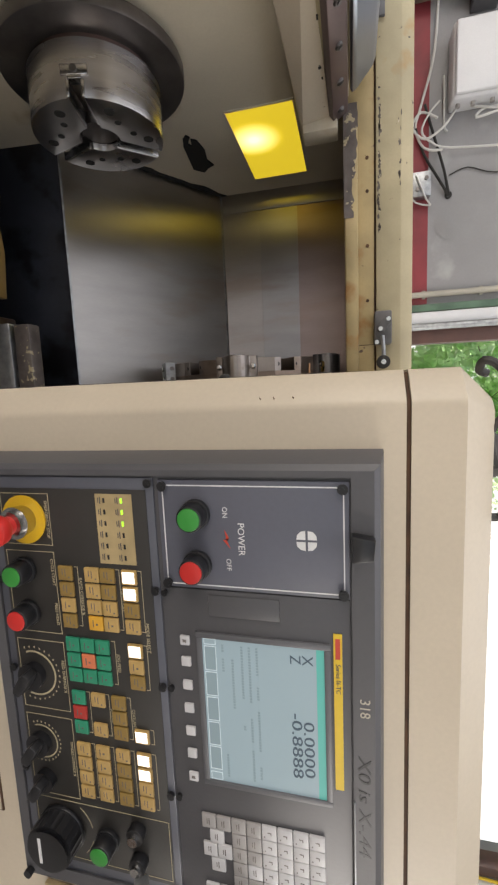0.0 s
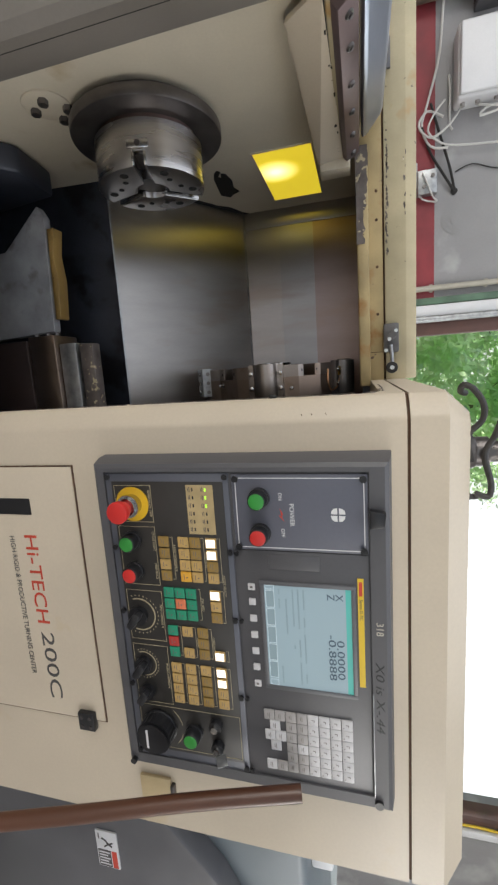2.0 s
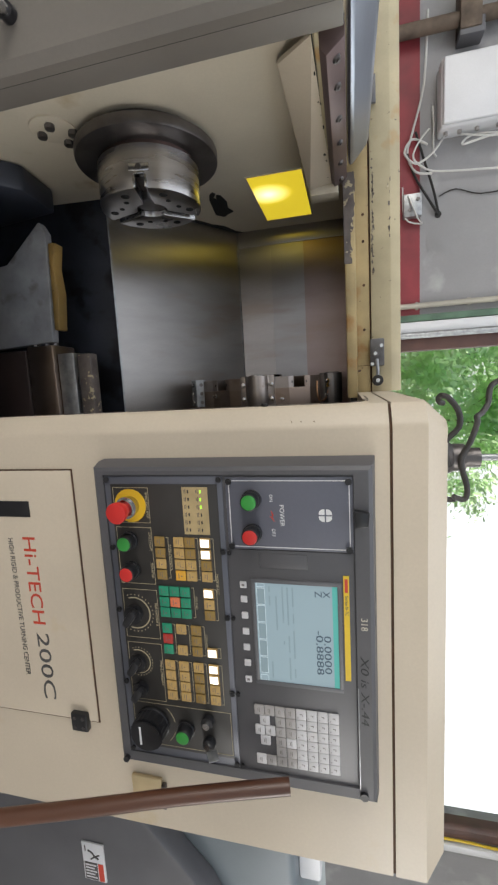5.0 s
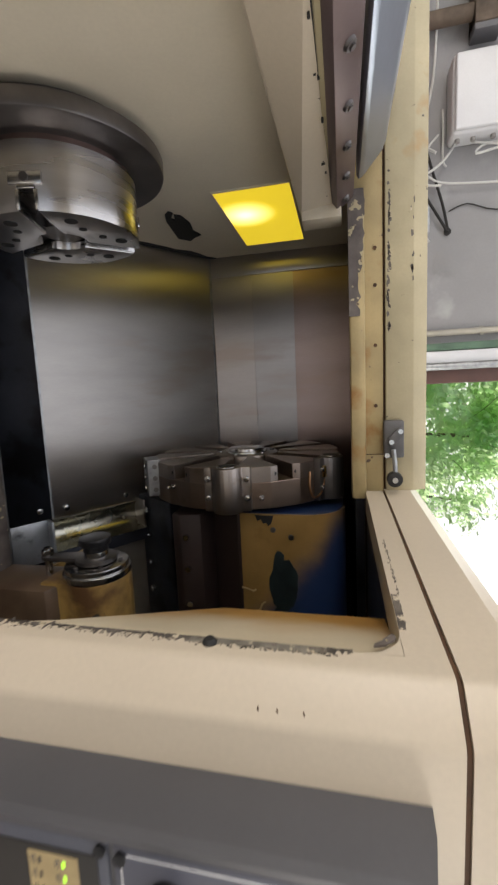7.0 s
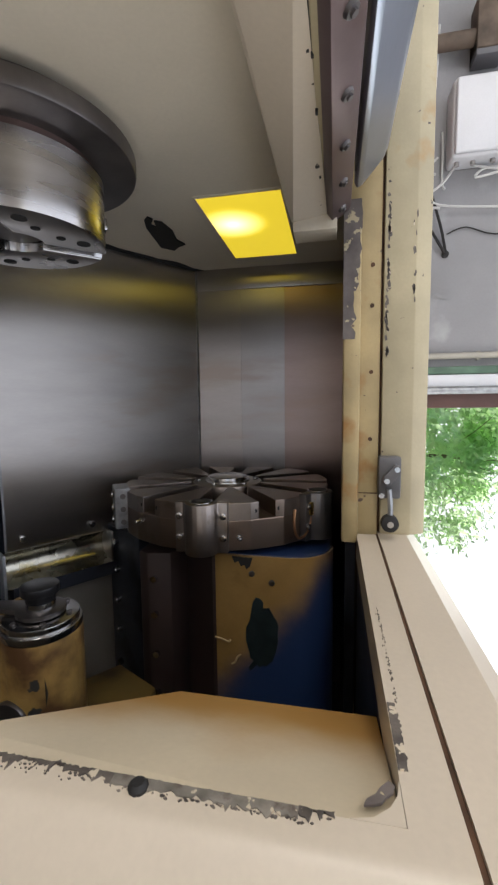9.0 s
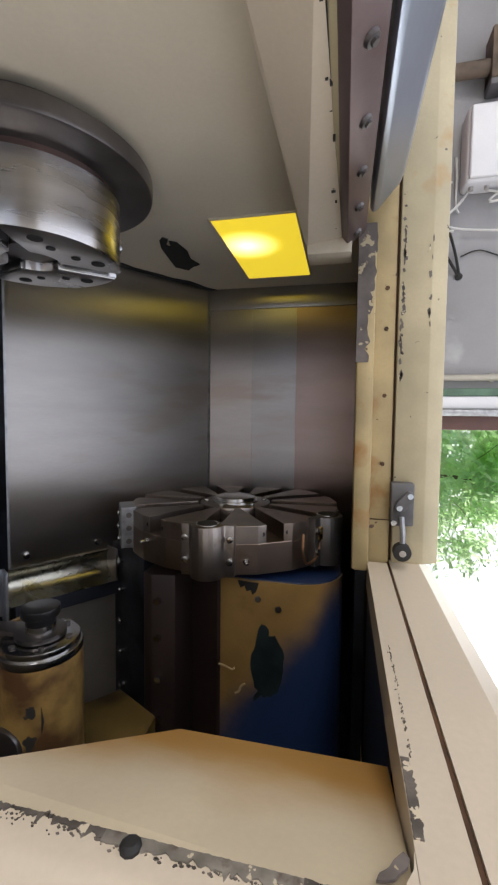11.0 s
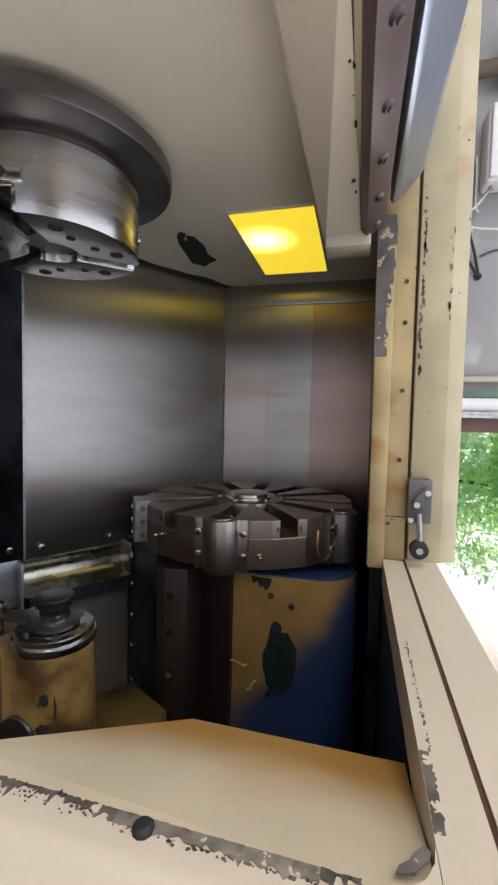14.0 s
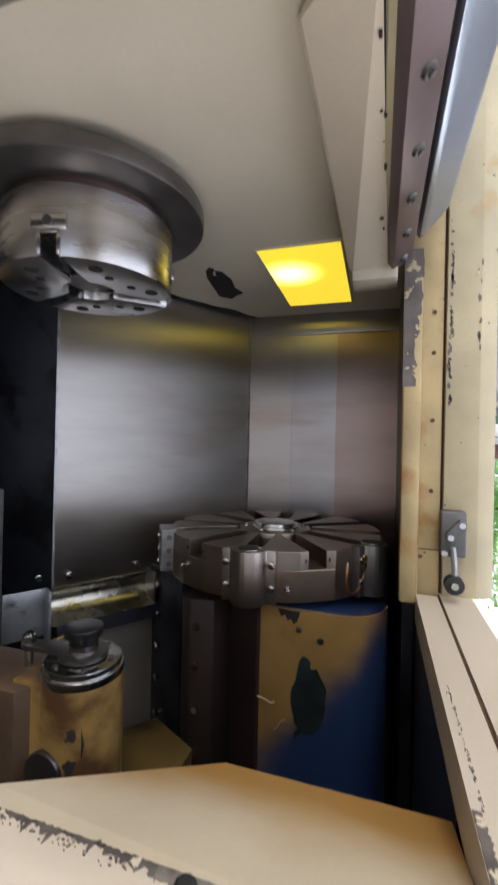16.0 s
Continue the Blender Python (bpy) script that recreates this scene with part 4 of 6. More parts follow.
cyl(bm, (LX + 0.057, AY, AZ), "X", R, CHX - FD - LX - 0.057, 72)
part("body", bm, TURNED, ck, "bright turned steel body")
for k in range(3):
    a0 = radians(166 + 120 * k)
    pts = []
    ao, ai = math.asin(HW / R), math.asin(min(0.9, HW / RB))
    for i in range(17):
        a = a0 + ao + (radians(120) - 2 * ao) * i / 16
        pts.append((AY + R * math.cos(a), AZ + R * math.sin(a)))
    for i in range(9):
        a = a0 + radians(120) - ai - (radians(120) - 2 * ai) * i / 8
        pts.append((AY + RB * math.cos(a), AZ + RB * math.sin(a)))
    bm = bmesh.new()
    prism(bm, pts, "X", CHX - FD, CHX)
    bmesh.ops.bevel(bm, geom=[e for e in bm.edges if all(abs(v.co.x - CHX) < 1e-5 for v in e.verts)], offset=0.002, segments=2, profile=0.5, affect="EDGES")
    seg = part("face_segment", bm, TURNED, ck)
    # raised dark discs stand in for the shade inside the bolt holes
    for da, rr, hr in ((28, 0.098, 0.010), (92, 0.098, 0.010), (44, 0.075, 0.0065), (76, 0.075, 0.0065)):
        a = a0 + radians(da)
        bm = bmesh.new()
        cyl(bm, (CHX - 0.001, AY + rr * math.cos(a), AZ + rr * math.sin(a)), "X", hr, 0.0022, 18)
        part("bolt_hole", bm, RUBBER, seg)
    bm = bmesh.new()
    for sy in (-1, 1):
        box(bm, (CHX - 0.03, sy * 0.0135 - 0.003, 0.045), (CHX - 0.002, sy * 0.0135 + 0.003, 0.1272), 0.001)
    box(bm, (CHX - 0.054, -0.024, 0.112), (CHX - 0.036, 0.024, 0.1292), 0.0015)
    box(bm, (CHX - 0.036, -0.0125, 0.112), (CHX - 0.030, 0.0125, 0.1285), 0.001)
    bm.transform(Matrix.Translation((0, AY, AZ)) @ Matrix.Rotation(a0 - radians(90), 4, "X"))
    jw = part("base_jaw", bm, CHROME, ck, "steel base jaw in its slot")
    bm = bmesh.new()
    cyl(bm, (CHX - 0.045, 0, 0.1285), "Z", 0.0065, 0.003, 14)
    bm.transform(Matrix.Translation((0, AY, AZ)) @ Matrix.Rotation(a0 - radians(90), 4, "X"))
    part("screw", bm, BLACKED, jw)
bm = bmesh.new()
cyl(bm, (CHX - FD - 0.001, AY, AZ), "X", 0.038, 0.022, 32, 0.036)
part("bore_sleeve", bm, BLACKED, ck)

# ---- turret ----
TX, TY, TZ, TR = -0.074, 1.31, 1.205, 0.262
tt = thing("tool_turret", (0.1, TY, TZ), "twelve-station steel tool turret, oily and stained", "tool turret")


OFF = -3.0      # the disc rests a few degrees off the upright


def rim(a, r):
    return (TY + r * math.cos(radians(a)), TZ + r * math.sin(radians(a)))


AP, HS = 0.2535, 0.0185
ring = [rim(OFF + 30 * k + d, r) for k in range(12) for d, r in ((-8.2, 0.2585), (8.2, 0.2585))]
part("disc", prism(bmesh.new(), ring, "X", TX + 0.035, TX + 0.098, 0.002), TURRET_STEEL, tt, "many-sided disc", smooth=False)
# small dark discs stand in for shaded screw holes
HOLE = mesh_of("screw_hole", cyl(bmesh.new(), (0, 0, -0.004), "Z", 0.0046, 0.0046, 12), RUBBER)
for k in range(12):
    a0, a1 = OFF + 30 * k, OFF + 30 * k + 30

    def beside(a, off, r):
        c, q = math.cos(radians(a)), math.sin(radians(a))
        return (TY + r * c - off * q, TZ + r * q + off * c)

    pts = [beside(a0, HS, 0.092), beside(a0, HS, AP), rim(a0 + 8.2, 0.2585), rim(a1 - 8.2, 0.2585), beside(a1, -HS, AP), beside(a1, -HS, 0.092)]
    bm = prism(bmesh.new(), pts, "X", TX, TX + 0.036, 0.0012)
    sg = part("station_segment", bm, TURRET_STEEL, tt, smooth=False)
    for side in (a0, a1):
        for xx in (TX + 0.018, TX + 0.055):
            off = 0.027 if side == a0 else -0.027
            h = new("screw_hole", HOLE)
            h.matrix_world = Matrix.Translation((xx, TY, TZ)) @ Matrix.Rotation(radians(side - 90), 4, "X") @ Matrix.Translation((0, -off, AP + 0.0005))
            h.parent = sg
    if k % 2:
        bm = bmesh.new()
        box(bm, (TX + 0.036, -HS * 0.8, AP - 0.012), (TX + 0.085, HS * 0.8, AP - 0.0005), 0.001)
        bm.transform(Matrix.Translation((0, TY, TZ)) @ Matrix.Rotation(radians(a0 - 90), 4, "X"))
        part("gib_wedge", bm, BLACKED, tt, "dark clamping wedge in its slot")
bm = bmesh.new()
cyl(bm, (TX - 0.012, TY, TZ), "X", 0.05, 0.02, 36, bev=0.002)
cyl(bm, (TX - 0.004, TY, TZ), "X", 0.058, 0.012, 40, bev=0.002)
part("hub", bm, CHROME, tt, "polished hub ring")
bm = bmesh.new()
cyl(bm, (TX + 0.001, TY, TZ), "X", 0.089, 0.036, 48, bev=0.003)
hubp = part("hub_plate", bm, TURRET_STEEL, tt, "oiled steel plate round the hub")
for k in range(6):
    bm = bmesh.new()
    c = rim(OFF + 60 * k + 15, 0.073)
    cyl(bm, (TX + 0.001, *c), "X", 0.0065, -0.005, 14, bev=0.001)
    cyl(bm, (TX - 0.004, *c), "X", 0.003, -0.0006, 6)
    part("bolt", bm, CHROME, hubp)


def station(angle, build, name, mat, label):
    bm = bmesh.new()
    build(bm)
    bm.transform(Matrix.Translation((0, TY, TZ)) @ Matrix.Rotation(radians(angle - 90), 4, "X"))
    return part(name, bm, mat, tt, label)


def screws(angle, parent, places):
    for x, y, z in places:
        bm = bmesh.new()
        cyl(bm, (x, y, z), "Z", 0.007, 0.005, 14, bev=0.001)
        cyl(bm, (x, y, z + 0.005), "Z", 0.003, 0.001, 6)
        bm.transform(Matrix.Translation((0, TY, TZ)) @ Matrix.Rotation(radians(angle - 90), 4, "X"))
        part("screw", bm, CHROME, parent)


def bore_holder(bm):
    """A flanged block with a round bulge, drawn out along the spindle's direction."""
    h = 0.014
    prof = [(-0.053, AP - 0.004), (-0.053, AP + h), (-0.037, AP + h)]
    prof += [(-0.034 * math.cos(radians(a)), AP + h - 0.004 + 0.034 * math.sin(radians(a))) for a in range(10, 171, 16)]
    prof += [(0.037, AP + h), (0.053, AP + h), (0.053, AP - 0.004)]
    prism(bm, prof, "X", TX - 0.005, TX + 0.097, 0.0015)


for ang, mt, lab in ((177, TURRET_STEEL, "round boring bar holder"), (117, BLACKED, "dark bolted bar holder")):
    h = station(ang, bore_holder, "tool_holder", mt, lab)
    screws(ang, h, [(TX + x, y, AP + 0.0135) for x in (0.022, 0.066) for y in (-0.0445, 0.0445)])
    turn = Matrix.Translation((0, TY, TZ)) @ Matrix.Rotation(radians(ang - 90), 4, "X")
    bm = bmesh.new()
    cyl(bm, (TX - 0.0052, 0, AP + 0.012), "X", 0.0235, -0.002, 30, bev=0.0008)
    bm.transform(turn)
    part("bore_ring", bm, CHROME, h)
    # dark disc painted in for the shade of the bore
    bm = bmesh.new()
    cyl(bm, (TX - 0.0066, 0, AP + 0.012), "X", 0.0195, -0.001, 28)
    bm.transform(turn)
    part("bore", bm, RUBBER, h, "dark disc for the shade inside an empty bore")
turn = Matrix.Translation((0, TY, TZ)) @ Matrix.Rotation(radians(237 - 90), 4, "X")
bm = bmesh.new()
box(bm, (TX - 0.006, -0.036, AP - 0.004), (TX + 0.088, 0.034, AP + 0.030), 0.002)
bm.transform(turn)
tb = part("tool_holder", bm, GALV, tt, "pale flat bolted tool block", smooth=False)
for xx in (0.012, 0.042, 0.072):
    # dark discs again in place of shaded holes
    bm = bmesh.new()
    cyl(bm, (TX + xx, 0.0335, AP + 0.012), "Y", 0.0062, 0.0015, 14)
    bm.transform(turn)
    part("screw_hole", bm, BLACKED, tb)
    bm = bmesh.new()
    cyl(bm, (TX + xx, 0.0, AP + 0.0295), "Z", 0.0075, 0.006, 14, bev=0.001)
    bm.transform(turn)
    part("screw", bm, CHROME, tb)
# nozzles: a bent brass pipe on the dark holder, short studs on others
turn = Matrix.Translation((0, TY, TZ)) @ Matrix.Rotation(radians(124 - 90), 4, "X")
bm = bmesh.new()
cyl(bm, (TX + 0.022, 0, AP - 0.002), "Z", 0.0075, 0.014, 6)
box(bm, (TX + 0.014, -0.007, AP + 0.008), (TX + 0.042, 0.007, AP + 0.022), 0.002)
bm.transform(turn)
nz = part("coolant_nozzle", bm, BRASS, tt, "brass coolant fitting with a bent pipe")
bm = bmesh.new()
tube(bm, [(TX + 0.04, 0.0, AP + 0.015), (TX + 0.062, -0.004, AP + 0.016), (TX + 0.082, -0.022, AP + 0.017), (TX + 0.082, -0.046, AP + 0.018), (TX + 0.058, -0.058, AP + 0.018), (TX + 0.02, -0.056, AP + 0.017)], 0.0028, 8)
bm.transform(turn)
part("pipe", bm, COPPER, nz, "thin bent copper pipe")
for ang, xx in ((212, 0.052), (160.5, 0.07)):
    bm = bmesh.new()
    cyl(bm, (TX + xx, 0, AP - 0.004), "Z", 0.0065, 0.010, 6)
    cyl(bm, (TX + xx, 0, AP + 0.006), "Z", 0.0035, 0.014, 10, bev=0.001)
    bm.transform(Matrix.Translation((0, TY, TZ)) @ Matrix.Rotation(radians(ang - 90), 4, "X"))
    part("grease_nipple", bm, CHROME, tt, "small bright grease nipple")
bm = bmesh.new()
cyl(bm, (TX + 0.097, TY, TZ), "X", 0.185, 0.02, 56)
part("seal_ring", bm, RUBBER, tt)
bm = bmesh.new()
body = [(1.11, 1.225), (1.099, 1.29), *arc((1.185, 1.385), 0.087, 180, 90, 8), (1.48, 1.472), (1.50, 1.40), (1.50, 1.15), (1.40, 1.06), (1.22, 1.06)]
prism(bm, body, "X", TX + 0.115, 0.52, 0.006)
hs = part("housing", bm, NAVY, tt, "oily turret housing, its darkness and blue glare put into navy")
bm = bmesh.new()
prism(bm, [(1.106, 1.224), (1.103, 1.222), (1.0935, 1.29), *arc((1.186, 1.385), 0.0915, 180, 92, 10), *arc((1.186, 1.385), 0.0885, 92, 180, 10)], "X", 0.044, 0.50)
part("tan_cover", bm, TAN_COVER, hs, "tan painted cover, oil stained, its shade and blue glare painted navy")
bm = bmesh.new()
prism(bm, [(1.0955, 1.224), (1.214, 1.060), (1.219, 1.064), (1.0985, 1.230)], "X", 0.044, 0.50)
part("brown_side", bm, MAROON, hs, "dark brown side face")
for x, z in ((0.081, 1.31), (0.098, 1.352)):
    bm = bmesh.new()
    cyl(bm, (x, 1.096, z), "Y", 0.0065, -0.005, 14, bev=0.001)
    part("screw", bm, BLACKED, hs)
flake = random.Random(21)
bm = bmesh.new()
oval = [(0.2165 + 0.0655 * math.cos(radians(a)) * (1 + 0.06 * flake.uniform(-1, 1)) - 0.10 * 0.034 * math.sin(radians(a)), 1.332 + 0.0345 * math.sin(radians(a)) * (1 + 0.08 * flake.uniform(-1, 1))) for a in range(0, 360, 12)]
prism(bm, oval, "Y", 1.0918, 1.0965)
prism(bm, [(0.132, 1.318), (0.142, 1.312), (0.158, 1.309), (0.175, 1.306), (0.178, 1.326), (0.160, 1.333), (0.142, 1.334), (0.134, 1.327)], "Y", 1.0919, 1.0964)
prism(bm, [(0.272, 1.312), (0.286, 1.302), (0.296, 1.304), (0.288, 1.312), (0.277, 1.322)], "Y", 1.0920, 1.0963)
part("oil_stain", bm, PATCH, hs, "dark green-black patch where the paint flaked off", smooth=False)
bm = bmesh.new()
prism(bm, [(0.046, 1.268), (0.060, 1.274), (0.055, 1.282), (0.066, 1.287), (0.063, 1.295), (0.072, 1.299), (0.066, 1.306), (0.058, 1.309), (0.047, 1.312)], "Y", 1.0921, 1.0962)
part("oil_stain", bm, RUBBER, hs, "black drips below the seal", smooth=False)
for pts in ([(0.228, 1.228), (0.231, 1.242), (0.236, 1.256), (0.232, 1.262)], [(0.262, 1.285), (0.270, 1.276), (0.281, 1.272), (0.286, 1.264)]):
    bm = bmesh.new()
    tube(bm, [(x, 1.0946, z) for x, z in pts], 0.0022, 6)
    part("scrape", bm, GOLD, hs, "pale scrape in the paint")

# ---- cross slide, tray and covers beside the turret ----
cs = thing("cross_slide", (0.15, 1.25, 0.75), "dark oily cross slide carrying the turret", "machine slide")
SL = Matrix(((1, 0, 0, 0), (0, 0.8208, -0.5712, 1.061), (0, 0.5712, 0.8208, 0.747), (0, 0, 0, 1)))   # x, along the slope, off the slope


def sloped(name, bm, mat, label=""):
    bm.transform(SL)
    return part(name, bm, mat, cs, label)


sloped("slide_plate", box(bmesh.new(), (0.125, 0.0, -0.02), (0.58, 0.30, 0.018), 0.003), OLIVE, "oily olive-grey slide plate")
bm = bmesh.new()
prism(bm, [(0.13, 0.005), (0.13, 0.05), (0.16, 0.055), (0.16, 0.005)], "Y", 0.0, 0.27)
sloped("lower_lip", bm, STEEL_DARK, "dark lip below the tray")
bm = bmesh.new()
ol = [(0.058, 0.012), (0.062, 0.004), (0.075, -0.004), (0.092, -0.004), (0.108, 0.004), (0.120, 0.020), (0.128, 0.052)]
inn = [(x + (0.0015 if k > 3 else -0.0005), z - 0.0025) for k, (x, z) in enumerate(ol)][::-1]
prism(bm, ol + inn, "Y", -0.01, 0.232)
sloped("chip_tray", bm, TRAY, "curved stainless chip tray")
sloped("tray_end", box(bmesh.new(), (0.05, 0.228, -0.01), (0.135, 0.234, 0.05), 0.001), STEEL)
slide = sloped("slide_body", box(bmesh.new(), (0.04, 0.24, 0.0), (0.56, 0.50, 0.17), 0.006), STEEL_DARK, "dark oily slide body")
for x in (0.075, 0.15, 0.23, 0.31, 0.40):
    bm = bmesh.new()
    cyl(bm, (x, 0.24, 0.06), "Y", 0.008, -0.01, 12)
    cyl(bm, (x, 0.23, 0.06), "Y", 0.004, -0.002, 6)
    bm.transform(SL)
    part("bolt", bm, CHROME, slide)
bm = bmesh.new()
prism(bm, [(1.09, 1.06), (1.075, 1.085), (1.085, 1.135), (1.16, 1.15), (1.20, 1.06)], "X", 0.045, 0.45, 0.004)
gib = part("gib_plate", bm, MAROON, cs, "brown stained gib plate")
for x in (0.10, 0.18, 0.27, 0.36):
    bm = bmesh.new()
    cyl(bm, (x, 1.080, 1.10), "Y", 0.007, -0.010, 12)
    part("bolt", bm, CHROME, gib)
bm = bmesh.new()
box(bm, (0.055, -0.10, 0.002), (0.16, -0.012, 0.008), 0.001)
box(bm, (0.055, -0.016, 0.002), (0.17, -0.010, 0.04), 0.001)
sloped("wiper_plate", bm, PALE_SHEET, "bent pale steel wiper plate")
for x, v in ((0.035, 0.035), (0.035, 0.20), (0.03, -0.03)):
    bm = bmesh.new()
    cyl(bm, (x, v, 0.0), "Z", 0.0075, 0.008, 14, bev=0.001)
    cyl(bm, (x, v, 0.008), "Z", 0.0035, 0.001, 6)
    sloped("screw", bm, CHROME)

# ---- tailstock ----
ts = thing("tailstock", (0.2, 0.84, 0.35), "tan painted tailstock with steel quill, oil stained", "tailstock")
QY, QZ = 0.835, 1.015
bm = bmesh.new()
cyl(bm, (0.036, QY, QZ), "X", 0.022, 0.05, 28, bev=0.002)
part("quill", bm, CHROME, ts, "bright steel quill")
bm = bmesh.new()
cyl(bm, (0.012, QY, QZ), "X", 0.029, 0.014, 28, bev=0.002)
cyl(bm, (0.026, QY, QZ), "X", 0.0225, 0.012, 24)
part("centre_cap", bm, BLACK, ts, "black rubber cap on centre")
bm = bmesh.new()
cyl(bm, (0.06, QY, QZ), "X", 0.058, 0.012, 40, bev=0.002)
cyl(bm, (0.071, QY, QZ), "X", 0.062, 0.012, 40, bev=0.002)
fl = part("flange_ring", bm, CHROME, ts, "steel flange ring")
for k in range(6):
    a = radians(60 * k + 20)
    bm = bmesh.new()
    cyl(bm, (0.0595, QY + 0.046 * math.cos(a), QZ + 0.046 * math.sin(a)), "X", 0.0045, -0.003, 10)
    part("bolt", bm, BLACKED, fl)
bm = bmesh.new()
prism(bm, [(QY + 0.062 * math.cos(radians(a)), QZ + 0.062 * math.sin(radians(a))) for a in range(-30, 211, 15)] + [(QY - 0.054, 0.93), (QY + 0.054, 0.93)], "X", 0.083, 0.34, 0.003)
part("body", bm, TAN, ts, "tan painted body with dark oil marks")
# a dark boss takes the place of the shadowed clamp hole
bm = bmesh.new()
cyl(bm, (0.20, QY - 0.056, 1.0), "Y", 0.03, -0.012, 24, bev=0.002)
part("clamp_boss", bm, BLACKED, ts, "dark boss for the shaded clamp hole")
bm = bmesh.new()
prism(bm, [(0.085, 1.035), (0.11, 1.045), (0.16, 1.042), (0.19, 1.05), (0.20, 1.062), (0.16, 1.068), (0.12, 1.063), (0.095, 1.055)], "Y", -0.002, 0.002)
bm.transform(Matrix.Translation((0, QY - 0.0465, -0.012)) @ Matrix.Rotation(radians(0), 4, "X"))
part("oil_stain", bm, RUBBER, ts, "black flaked patch")
bm = bmesh.new()
prism(bm, [(QY - 0.075, 0.80), (QY - 0.075, 0.955), (QY - 0.04, 0.972), (QY + 0.03, 0.965), (QY + 0.03, 0.80)], "X", 0.088, 0.34, 0.004)
part("side_housing", bm, TAUPE, ts, "dark brown side housing")
bm = bmesh.new()
link = [(QY + 0.038 * math.cos(radians(a)), QZ + 0.038 * math.sin(radians(a))) for a in range(-60, 241, 20)]
prism(bm, link + [(QY - 0.021, 0.915), (QY - 0.014, 0.905), (QY - 0.004, 0.905), (QY + 0.004, 0.915)], "X", 0.050, 0.0575, 0.001)
lk = part("link_plate", bm, BLACKED, ts, "dark steel link plate round the quill")
bm = bmesh.new()
cyl(bm, (0.034, QY - 0.008, 0.916), "X", 0.0065, 0.055, 14)
cyl(bm, (0.038, QY - 0.008, 0.916), "X", 0.011, 0.012, 6, bev=0.001)
part("stud", bm, CHROME, lk, "bright stud with a nut")

# ---- bed covers low in the working space ----
bc = thing("bed_cover_blocks", (-0.1, 0.85, 0.35), "stack of oily steel way wiper blocks on the bed", "machine bed")
for lo, hi, mt, lab in (((-0.19, 0.84, 0.35), (0.3, 0.99, 0.565), MAROON, "brown oily block"), ((-0.20, 0.845, 0.567), (0.3, 0.95, 0.655), TURRET_STEEL, "dark steel block"),
                        ((-0.175, 0.86, 0.657), (0.3, 0.96, 0.712), GALV, "grey steel strip"), ((-0.17, 0.862, 0.722), (0.3, 0.90, 0.765), BARE, "violet-brown plate edge")):
    part("wiper_block", box(bmesh.new(), lo, hi, 0.004), mt, bc, lab)
for z in (0.58, 0.62, 0.65):
    bm = bmesh.new()
    cyl(bm, (-0.20, 0.87, z), "X", 0.008, -0.008, 6)
    part("bolt", bm, BLACKED, bc)
bm = bmesh.new()
prism(bm, [(-0.44, 0.30), (-0.455, 0.49), (-0.562, 0.617), (-0.53, 0.636), (-0.215, 0.622), (-0.20, 0.30)], "Y", 0.895, 0.925, 0.004)
single("chip_guard", bm, GUARD, "grey scratched chip guard plate low in the lathe", "guard plate")
bm = bmesh.new()
prism(bm, [(-0.50, 0.637), (-0.25, 0.628), (-0.25, 0.645), (-0.36, 0.655), (-0.43, 0.648), (-0.50, 0.66)], "Y", 0.90, 0.94, 0.003)
part("tan_edge", bm, TAN, enc, "flaking tan paint along the guard")
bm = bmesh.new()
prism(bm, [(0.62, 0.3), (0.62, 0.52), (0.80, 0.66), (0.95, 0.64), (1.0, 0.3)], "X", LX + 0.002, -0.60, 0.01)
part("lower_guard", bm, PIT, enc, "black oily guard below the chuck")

# ---- cabinet door with lettering below the control panel ----
cd = thing("cabinet_door", (0.36, FY, 0.3), "cream hinged cabinet door with red and grey lettering", "cabinet door")
part("leaf", box(bmesh.new(), (0.0939, FY - 0.004, 0.30), (0.6392, FY - 0.0005, 0.9636), 0.0015), CREAM, cd)
bm = bmesh.new()
for lo, hi in (((0.0909, 0.30), (0.0939, 0.9666)), ((0.6392, 0.30), (0.6417, 0.9666)), ((0.0939, 0.9636), (0.6392, 0.9666))):
    box(bm, (lo[0], FY - 0.002, lo[1]), (hi[0], FY - 0.0003, hi[1]))
part("gap", bm, RUST, cd, "dark gap round the leaf")
part("pull_slot", box(bmesh.new(), (0.1564, FY - 0.0052, 0.70), (0.1898, FY - 0.0038, 0.8602), 0.0006), BLACK, cd, "dark recessed pull slot")
hg = part("hinge", box(bmesh.new(), (0.6176, FY - 0.014, 0.9044), (0.6596, FY - 0.0004, 0.9431), 0.003), BLACK, cd, "black hinge")
for x in (0.6284, 0.6489):
    for z in (0.9141, 0.9334):
        bm = bmesh.new()
        cyl(bm, (x, FY - 0.0135, z), "Y", 0.004, -0.002, 10)
        part("screw", bm, BLACKED, hg)
words("lettering", "Hi-TECH", (0.3288, FY - 0.0044, 0.8467), 0.043, RED_INK, cd, width=0.1918)
words("lettering", "200C", (0.5228, FY - 0.0044, 0.8505), 0.043, GREY_INK, cd, width=0.1530)
words("lettering", "HIGH RIGID & PRODUCTIVE TURNING CENTER", (0.3913, FY - 0.0044, 0.8025), 0.0166, GREY_INK, cd, width=0.3114)

# ---- control panel ----
cp = thing("control_panel", (0.365, PF, 1.04), "grey lathe control panel with keys, dials and lit screen", "control panel")
# bezel: a frame with sloped sides round three recessed plates
bm = bmesh.new()
